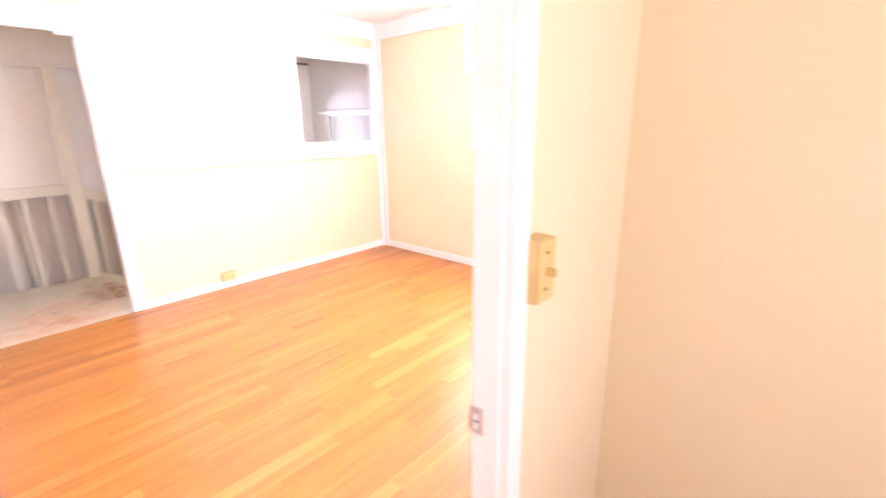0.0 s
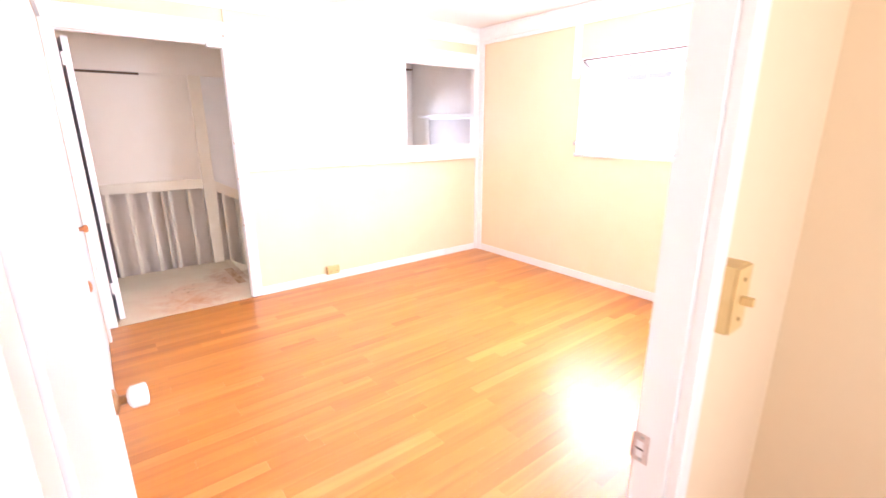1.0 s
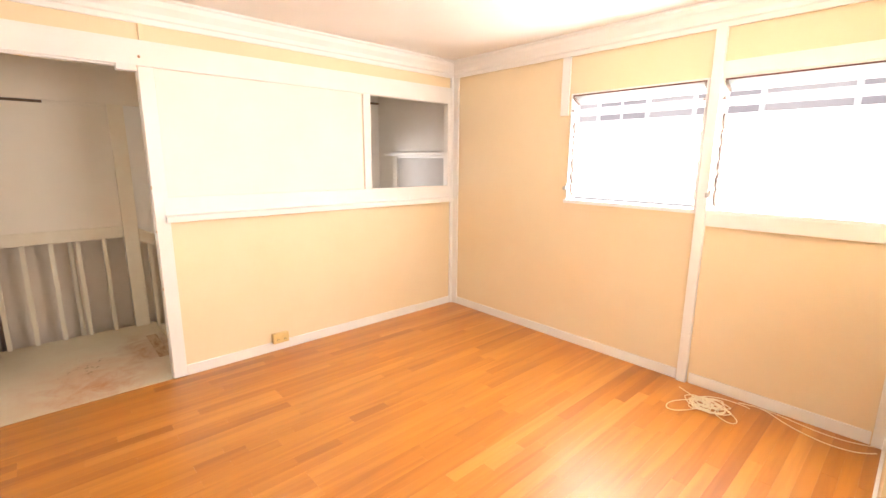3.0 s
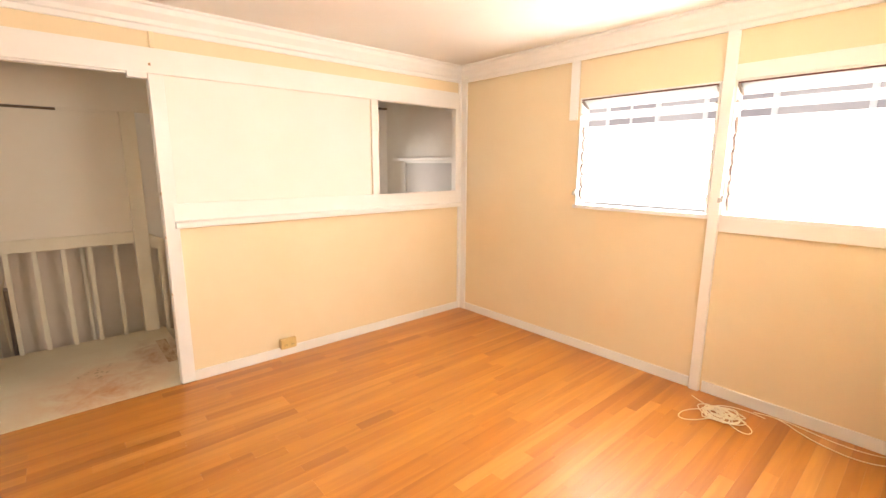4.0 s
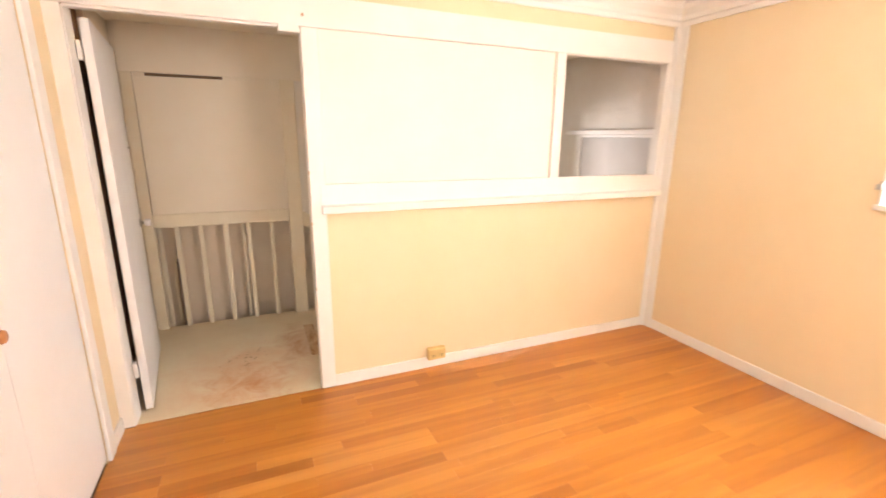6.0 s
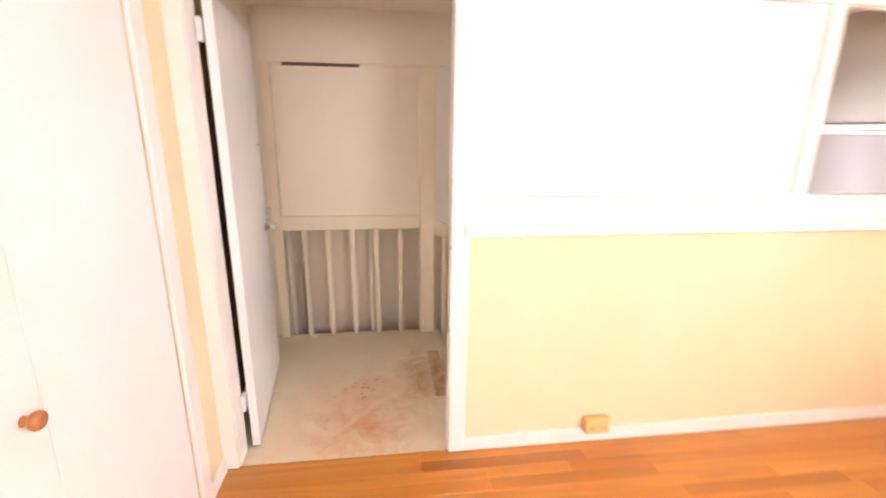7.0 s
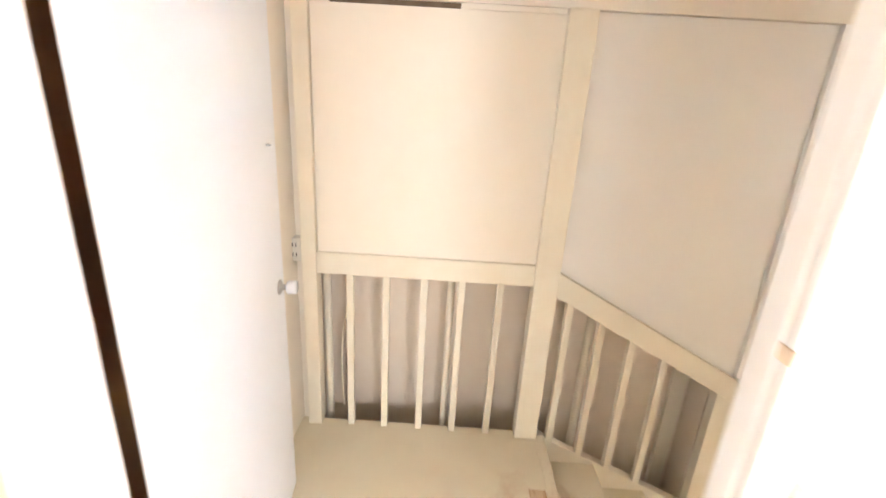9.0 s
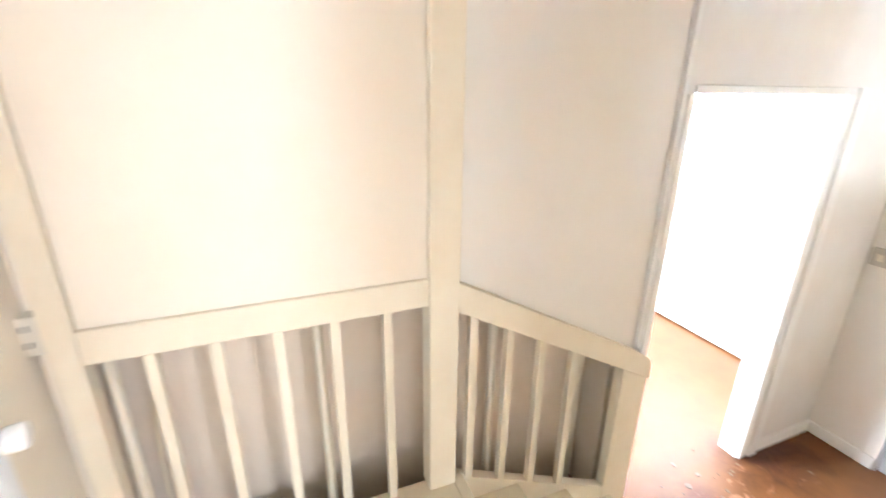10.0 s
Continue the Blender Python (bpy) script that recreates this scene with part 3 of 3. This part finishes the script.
def switch_box(wall, out, y, z, deep, label):
    """A surface-mounted toggle switch on a wall that faces along x."""
    sw = thing("light_switch", (wall, y, z), label, "light switch", "entry switches")

    def span(a, b, *rest):
        x0, x1 = sorted((wall + out * a, wall + out * b))
        return (x0, x1, *rest)

    part("switch_box", boxes(span(0.0005, deep, y - 0.031, y + 0.031, z - 0.058, z + 0.058), bevel=0.004), TAN, sw)
    part("cover", boxes(span(deep + 0.0002, deep + 0.004, y - 0.0295, y + 0.0295, z - 0.056, z + 0.056), bevel=0.0015), TAN, sw)
    part("toggle", boxes(span(deep + 0.0042, deep + 0.023, y - 0.005, y + 0.004, z - 0.008, z + 0.007), bevel=0.002), TAN, sw, "small toggle lever")
    for dz in (-0.034, 0.034):
        part("screw", lathe([(0.004, 0), (0.003, 0.0015)], Matrix.Translation((wall + out * (deep + 0.004), y, z + dz)) @ pose(0, 0, 0, 0, 90 * out, 0), 10), BRASS, sw)
    return sw


switch_box(-0.362, 1, 0.733, 1.170, 0.039, "surface-mounted ivory plastic light switch box on a cream wall")
inner = switch_box(-0.417, -1, 0.785, 1.125, 0.024, "ivory plastic light switch box with a white cap inside the bedroom")
part("cap", boxes((-0.448, -0.4175, 0.750, 0.820, 1.1835, 1.207), bevel=0.004), KNOBW, inner, "white plastic cap")

landing_door = thing("door_2", (-4.127, -0.043, 0.0), "white flush door swung open over the landing", "door", kind="structure")
part("door_leaf", boxes((-4.972, -4.127, -0.081, -0.043, 0.012, 2.03), bevel=0.003), DOORW, landing_door)
round_knob("knob", (-4.912, -0.043, 0.945), (0, 1, 0), KNOBW, landing_door, 0.9, "white door knob", METAL)
part("nail", lathe([(0.003, 0), (0.004, 0.010), (0.002, 0.014)], Matrix.Translation((-4.87, -0.043, 1.435)) @ pose(0, 0, 0, -90, 0, 0), 8), METAL, landing_door, "bent nail")
for z in (0.275, 1.885):
    part("hinge", boxes((-4.124, -4.086, -0.100, -0.083, z - 0.042, z + 0.042), bevel=0.001), WHITE, landing_door, "hinge painted over in white")
landing_door.rotation_euler = (0, 0, radians(6.4))

for x0, x1, kx in ((-3.722, -2.53, -3.068), (-2.522, -1.265, -1.93)):
    d = thing("closet_door", ((x0 + x1) / 2, S - 0.02, 0.0), "white flush folding closet door with a round wooden knob", "closet door", "closet doors", "structure")
    mid = (x0 + x1) / 2
    for xa, xb in ((x0, mid - 0.001), (mid + 0.001, x1)):
        part("door_leaf", boxes((xa, xb, S - 0.034, S - 0.002, 0.012, 2.055), bevel=0.003), DOORW, d)
    m = Matrix.Translation((kx, S - 0.002, 0.928)) @ pose(0, 0, 0, -90, 0, 0)
    part("knob", lathe([(0.012, 0.0), (0.010, 0.012), (0.019, 0.020), (0.022, 0.028), (0.019, 0.036), (0.010, 0.040)], m), WOODK, d, "round varnished wooden knob")

stop = structure("door_stop", boxes((W - 0.03, W + 0.026, 0.765, 0.867, 2.022, 2.060), bevel=0.003), WHITE, "small white block under the door head", "block")

north_door = thing("door_3", (-4.6, HN + 0.02, HZ), "dull grey door closed at the end of the lower hall", "door", kind="structure")
part("door_leaf", boxes((-4.985, -4.185, HN + 0.012, HN + 0.05, HZ + 0.01, 1.530), bevel=0.003), GREYD, north_door)
part("head_casing", boxes((-5.13, WB - 0.006, HN - 0.085, HN - 0.001, 1.556, 1.592), (-4.95, WB - 0.006, HN - 0.020, HN - 0.001, 1.530, 1.555), bevel=0.003), WHITE, north_door)


for name, row in (("kitchen_casing", (RX + 0.0005, RX + 0.016, 2.872, 2.944, HZ, 1.52)), ("kitchen_casing", (RX + 0.0005, RX + 0.026, 2.946, 3.016, HZ, 1.552)), ("kitchen_casing", (RX + 0.0045, RX + 0.016, 1.888, 1.926, HZ, 1.519)), ("kitchen_casing_head", (RX + 0.0005, RX + 0.012, 1.928, 2.944, 1.5205, 1.552))):
    trim(name, boxes(row, bevel=0.004), "white casing of the kitchen doorway")
trim("kitchen_jamb", boxes((RX - 0.11, RX - 0.001, 2.860, 2.879, HZ, 1.518), bevel=0.002), "white kitchen door jamb")
trim("baseboard", boxes((RX + 0.001, RX + 0.014, 3.018, HN - 0.001, HZ, HZ + 0.08), bevel=0.003), "dirty hall baseboard", "baseboard")
trim("baseboard", boxes((RX + 0.015, -5.01, HN - 0.014, HN - 0.001, HZ, HZ + 0.08), bevel=0.003), "dirty hall baseboard", "baseboard")

structure("cover_strip", boxes((RX + 0.001, RX + 0.05, 2.75, HN - 0.02, 2.168, 2.186)), GRIME_SHADE, "dark strip under the hall ceiling", "trim")

hall_switch = thing("hall_switch", (-5.29, HN, 0.66), "grey surface-mounted switch on the hall wall", "light switch")
part("box", boxes((-5.345, -5.255, HN - 0.035, HN - 0.001, 0.61, 0.71), bevel=0.004), METAL, hall_switch)
part("rocker", boxes((-5.315, -5.285, HN - 0.040, HN - 0.0352, 0.64, 0.68), bevel=0.002), IVORY, hall_switch)

# ---- railing on the landing ----
rail = thing("railing", (RX, 0.4, 0.0), "cream painted railing with square balusters and board panels above", "railing")
part("post", boxes((RX - 0.045, RX + 0.030, -0.203, -0.137, 0.0, 1.944), bevel=0.004), RAILP, rail)
part("newel", boxes((RX - 0.045, RX + 0.040, 0.840, 0.950, 0.0, 1.944), bevel=0.004), RAILP, rail)
part("handrail", boxes((RX - 0.030, RX + 0.028, -0.136, 0.839, 0.825, 0.926), bevel=0.004), RAILP, rail)
part("panel", boxes((RX - 0.006, RX + 0.010, -0.133, 0.842, 0.924, 1.922)), BOARD, rail, "painted plywood panel")
# dark sheet behind the panel paints the shade of its edge gaps
part("gap_shade_board", boxes((RX - 0.020, RX - 0.008, -0.136, 0.839, 0.90, 1.944)), GRIME_SHADE, rail, "dark backing, coloured for the shade in the panel gap")
part("gap_cover", boxes((RX - 0.006, RX + 0.008, 0.44, 0.838, 1.9235, 1.9435)), BOARD, rail)
part("gap_cover", boxes((RX - 0.007, RX + 0.006, -0.136, -0.06, 1.9235, 1.9435)), BOARD, rail)
for y in (0.010, 0.177, 0.351, 0.521, 0.696):
    part("baluster", boxes((RX - 0.014, RX + 0.018, y - 0.016, y + 0.016, 0.0, 0.8245), bevel=0.003), RAILP, rail)


def slope(y):
    return 0.893 - 0.538 * (y - 0.955)


def foot(y):
    return 0.012 - 0.475 * (y - 0.955)


srail = thing("stair_railing", (RX, 1.4, HZ), "cream painted sloping stair railing with square balusters", "railing")
part("handrail", prism([(0.951, slope(0.951) - 0.115), (0.951, slope(0.951)), (1.84, slope(1.84)), (1.93, slope(1.93) - 0.008), (1.955, slope(1.955) - 0.04), (1.955, slope(1.955) - 0.115)], "x", RX - 0.030, RX + 0.028, 0.003), RAILP, srail)
part("stringer", prism([(0.951, foot(0.951) - 0.16), (0.951, foot(0.951)), (1.80, foot(1.80)), (1.80, HZ), (1.70, HZ)], "x", RX - 0.030, RX + 0.018, 0.003), RAILP, srail)
part("end_post", prism([(1.79, HZ), (1.79, slope(1.79) - 0.117), (1.945, slope(1.945) - 0.117), (1.945, HZ)], "x", RX - 0.034, RX + 0.022, 0.003), RAILP, srail)
part("panel", prism([(0.948, slope(0.948) - 0.003), (0.948, 1.943), (1.862, 1.943), (1.862, slope(1.862) - 0.003)], "x", RX - 0.028, RX - 0.012), GREYB, srail, "greyish painted board panel above the sloping rail")
part("edge_strip", boxes((RX - 0.03, RX + 0.010, 1.863, 1.885, 0.415, 1.944), bevel=0.003), WHITE, srail, "white strip at the panel's end")
for y in (1.022, 1.182, 1.339, 1.507):
    part("baluster", prism([(y - 0.016, foot(y - 0.016)), (y + 0.016, foot(y + 0.016)), (y + 0.016, slope(y + 0.016) - 0.116), (y - 0.016, slope(y - 0.016) - 0.116)], "x", RX - 0.014, RX + 0.018), RAILP, srail)

for y, x, r in ((-0.130, RX - 0.11, 0.020), (0.475, RX - 0.11, 0.019), (1.173, RX - 0.11, 0.019)):
    p = thing("pipe", (x, y, -0.7), "white painted upright behind the balusters", "pipe", "uprights behind the railing")
    part("tube", lathe([(r, -0.699 if y < 1 else -0.699), (r, 0.97)], Matrix.Translation((x, y, 0)), 14), RAILP, p)
conduit = thing("conduit", (RX - 0.14, -0.03, -0.7), "dull grey conduit stub with a loop of pale cable", "conduit")
part("tube", lathe([(0.016, -0.699), (0.016, 0.50), (0.019, 0.50), (0.019, 0.53)], Matrix.Translation((RX - 0.14, -0.03, 0)), 14), GALV, conduit)
tube("cable", [(RX - 0.13, -0.06, 0.0), (RX - 0.12, -0.075, 0.25), (RX - 0.12, -0.06, 0.48), (RX - 0.13, -0.03, 0.60), (RX - 0.14, -0.012, 0.66), (RX - 0.16, 0.0, 0.80)], 0.005, CORD, conduit)
meter = thing("junction_box", (RX - 0.23, 1.89, -0.3), "dark box on the plaster behind the stair railing", "junction box")
part("backing_board", boxes((-5.64, -5.615, 1.72, 1.80, -0.70, 0.85), bevel=0.003), RAILP, meter, "pale board beside the box")
part("case", boxes((-5.639, -5.60, 1.875, 1.905, -0.34, 0.04), bevel=0.004), GRIME_SHADE, meter)
part("conduit_tube", lathe([(0.012, 0.0405), (0.012, 0.80)], Matrix.Translation((-5.62, 1.89, 0)), 12), GALV, meter)

out2 = thing("wall_outlet", (RX, -0.235, 0.93), "old white double wall socket at the landing's end", "wall socket")
part("box", boxes((RX - 0.0295, RX + 0.018, -0.265, -0.206, 0.872, 0.982), bevel=0.004), IVORY, out2)
for z in (0.904, 0.950):
    for y in (-0.243, -0.228):
        part("slot", boxes((RX + 0.0182, RX + 0.0188, y - 0.002, y + 0.002, z - 0.009, z + 0.009)), DARK, out2)

rng = random.Random(21)
flakes = bmesh.new()
for i in range(46):
    x, y, size, turn = rng.gauss(-5.12, 0.16), rng.gauss(2.42, 0.30), rng.uniform(0.006, 0.026), rng.uniform(0, 6.28)
    if x < RX + 0.06 and not 1.95 < y < 2.84:
        continue
    ring = [(x + size * rng.uniform(0.5, 1.1) * math.cos(turn + a), y + size * rng.uniform(0.35, 0.8) * math.sin(turn + a)) for a in (0, 1.1, 2.3, 3.3, 4.2, 5.3)]
    low = [flakes.verts.new((u, v, HZ + 0.0002)) for u, v in ring]
    high = [flakes.verts.new((u, v, HZ + 0.0012 + rng.uniform(0, 0.004))) for u, v in ring]
    flakes.faces.new(high)
    for k in range(6):
        flakes.faces.new((low[k], low[(k + 1) % 6], high[(k + 1) % 6], high[k]))
tagged(part("paint_flakes", flakes, GRIME_SHADE), "dark paint flakes and grit scattered on the hall floor", "debris", kind="stuff")

# ---- small things in the bedroom ----
outl = thing("wall_outlet", (W, 1.63, 0.10), "aged ivory plastic wall socket above the baseboard", "wall socket")
part("box", boxes((W + 0.0145, W + 0.055, 1.558, 1.682, 0.072, 0.152), bevel=0.006), TAN, outl)
part("cover", boxes((W + 0.0552, W + 0.059, 1.562, 1.678, 0.076, 0.148), bevel=0.002), TAN, outl)
for y in (1.592, 1.648):
    for k in (-0.007, 0.007):
        part("slot", boxes((W + 0.0592, W + 0.0598, y + k - 0.0015, y + k + 0.0015, 0.097, 0.111)), DARK, outl)

rng = random.Random(4)
coil = thing("cable_coil", (-1.40, 3.25, 0.0), "tangled coil of cream telephone cable on the floor", "cable")
pts = []
for i in range(190):
    a = i * 0.47
    r = 0.062 + 0.028 * math.sin(i * 0.29) + rng.uniform(-0.016, 0.016)
    lean = 0.35 * math.sin(i * 0.083)
    pts.append((-1.385 + 1.2 * r * math.cos(a + lean) + 0.026 * math.sin(i * 0.13), 3.265 + 0.95 * r * math.sin(a) + 0.022 * math.cos(i * 0.19), 0.005 + 0.017 * (0.5 + 0.5 * math.sin(i * 1.9 + lean)) + 0.00006 * i))
tube("winding", pts, 0.0029, CORD, coil)
tube("stray_loop", [(-1.42, 3.20, 0.006), (-1.46, 3.12, 0.005), (-1.52, 3.05, 0.005), (-1.57, 3.07, 0.005), (-1.57, 3.17, 0.005), (-1.50, 3.27, 0.006), (-1.43, 3.31, 0.012), (-1.38, 3.27, 0.02)], 0.0029, CORD, coil)
tube("stray_loop", [(-1.30, 3.30, 0.012), (-1.22, 3.26, 0.006), (-1.19, 3.18, 0.005), (-1.25, 3.15, 0.005), (-1.32, 3.20, 0.010)], 0.0029, CORD, coil)
tube("end", [(-1.60, 3.40, 0.005), (-1.55, 3.37, 0.005), (-1.48, 3.33, 0.006), (-1.42, 3.30, 0.012)], 0.0029, CORD, coil)
tube("end", [(-1.45, 3.30, 0.010), (-1.47, 3.38, 0.006), (-1.38, 3.45, 0.005), (-1.28, 3.46, 0.005), (-1.20, 3.44, 0.005)], 0.0029, CORD, coil)
run = thing("floor_cable", (-0.95, 3.42, 0.0), "cream cable trailing along the baseboard", "cable")
tube("strand", [(-1.27, 3.47, 0.005), (-1.18, 3.50, 0.005), (-1.08, 3.495, 0.005), (-0.95, 3.46, 0.005), (-0.82, 3.44, 0.005), (-0.72, 3.46, 0.005), (-0.64, 3.49, 0.012)], 0.0029, CORD, run)
tube("strand", [(-1.20, 3.495, 0.005), (-1.13, 3.495, 0.005), (-1.07, 3.44, 0.005), (-0.98, 3.385, 0.005), (-0.88, 3.35, 0.005), (-0.78, 3.335, 0.005), (-0.68, 3.37, 0.005), (-0.63, 3.42, 0.012)], 0.0029, CORD, run)

# ---- kitchen beyond the hall ----
for i in range(5):
    x1 = -5.62 - 0.53 * i
    c = thing("base_cabinet", (x1 - 0.26, 4.2, HZ), "white kitchen base cabinet with flat doors", "cabinet", "kitchen base cabinets")
    part("body", boxes((x1 - 0.524, x1, 3.922, 4.498, HZ + 0.02, 0.262), bevel=0.002), DOORW, c)
    part("door", boxes((x1 - 0.520, x1 - 0.004, 3.902, 3.9215, HZ + 0.02, 0.250), bevel=0.003), DOORW, c)
    part("kick_gap", boxes((x1 - 0.524, x1, 3.93, 4.45, HZ + 0.001, HZ + 0.0195)), DARK, c)
kw = thing("kitchen_window", (-6.9, 4.54, 0.55), "white louvred kitchen window with obscure glass", "window", kind="structure")
for i in range(9):
    z = 0.60 + 0.112 * i
    part("pane", prism([(4.525, z + 0.060), (4.531, z + 0.062), (4.556, z - 0.060), (4.550, z - 0.062)], "x", -7.99, -5.81), FROST, kw)
for x in (-7.3, -6.5):
    part("mullion", boxes((x - 0.02, x + 0.02, 4.501, 4.523, 0.55, 1.55), bevel=0.002), WHITE, kw)
worktop = thing("worktop", (-6.9, 4.2, 0.27), "pale laminate worktop on the kitchen cabinets", "worktop")
part("slab", boxes((-8.27, -5.62, 3.885, 4.498, 0.263, 0.303), bevel=0.004), STONE, worktop)
part("splashback", boxes((-8.27, -5.62, 4.476, 4.498, 0.3035, 0.40), bevel=0.003), STONE, worktop)
tap = thing("kitchen_tap", (-6.75, 4.40, 0.304), "chrome kitchen tap with a bent spout", "tap")
part("base", lathe([(0.03, 0.304), (0.028, 0.33), (0.016, 0.34)], Matrix.Translation((-6.75, 4.40, 0)), 16), METAL, tap)
tube("spout", [(-6.75, 4.40, 0.33), (-6.75, 4.40, 0.50), (-6.75, 4.36, 0.58), (-6.75, 4.26, 0.58), (-6.75, 4.22, 0.52)], 0.010, METAL, tap)
for x in (-6.84, -6.66):
    part("handle", boxes((x - 0.03, x + 0.03, 4.385, 4.415, 0.305, 0.37), bevel=0.008), METAL, tap)

# ---- outside ----
structure("ground", boxes((-60, 60, N + 0.6, 120, -1.3, -1.2)), EARTH, "bare earth and grass outside", "ground")
house = thing("neighbour_house", (-2.5, 9.0, -1.2), "brownish neighbouring house with dark windows", "house")
part("wall", boxes((-9, 5, 9.0, 9.3, -1.2, 3.6)), STREET, house)
for x in (-5.4, -3.6, -1.5, 0.2):
    win = part("window", boxes((x, x + 0.9, 8.955, 8.995, 1.7, 2.9)), GREY, house)
    part("frame", boxes((x - 0.08, x - 0.002, 8.94, 8.998, 1.6, 3.0), (x + 0.902, x + 0.98, 8.94, 8.998, 1.6, 3.0), (x + 0.42, x + 0.47, 8.94, 8.9545, 1.7, 2.9), bevel=0.004), WHITE, win)
part("roof", prism([(8.4, 3.55), (8.4, 3.7), (12, 5.2), (12, 5.0)], "x", -9.5, 5.5), GREY, house)

# ---- oak strips of the bedroom floor ----
STRIP = 0.068
cache = {}


def strip_mesh(length, width):
    key = (round(length, 2), round(width, 3))
    if key not in cache:
        bm = bmesh.new()
        w, l, e = key[1] / 2 - 0.0001, key[0] / 2 - 0.0001, 0.00025
        lo = [bm.verts.new((x, y, -0.013)) for x, y in ((-w, -l), (w, -l), (w, l), (-w, l))]
        mi = [bm.verts.new((x, y, -e)) for x, y in ((-w, -l), (w, -l), (w, l), (-w, l))]
        hi = [bm.verts.new((x, y, 0)) for x, y in ((-w + e, -l + e), (w - e, -l + e), (w - e, l - e), (-w + e, l - e))]
        for a, b in ((lo, mi), (mi, hi)):
            for i in range(4):
                bm.faces.new((a[i], a[(i + 1) % 4], b[(i + 1) % 4], b[i]))
        bm.faces.new(hi)
        cache[key] = mesh_of("oak_strip", bm, OAK)
    return cache[key]


rng = random.Random(11)
x = W
while x < -0.37:
    width = min(STRIP, -0.363 - x)
    y = S + 0.0
    first = True
    stop_y = N
    while y < stop_y - 0.01:
        length = rng.choice((0.25, 0.4, 0.6, 0.8, 1.0, 1.3, 1.7)) if not first else rng.choice((0.25, 0.5, 0.7, 0.9, 1.2))
        first = False
        if stop_y - (y + length) < 0.3:
            length = round(stop_y - y, 2)
        ob = new("plank", strip_mesh(length, width))
        ob.parent = floor
        ob.location = (x + width / 2, y + length / 2, 0)
        y += length
    x += STRIP
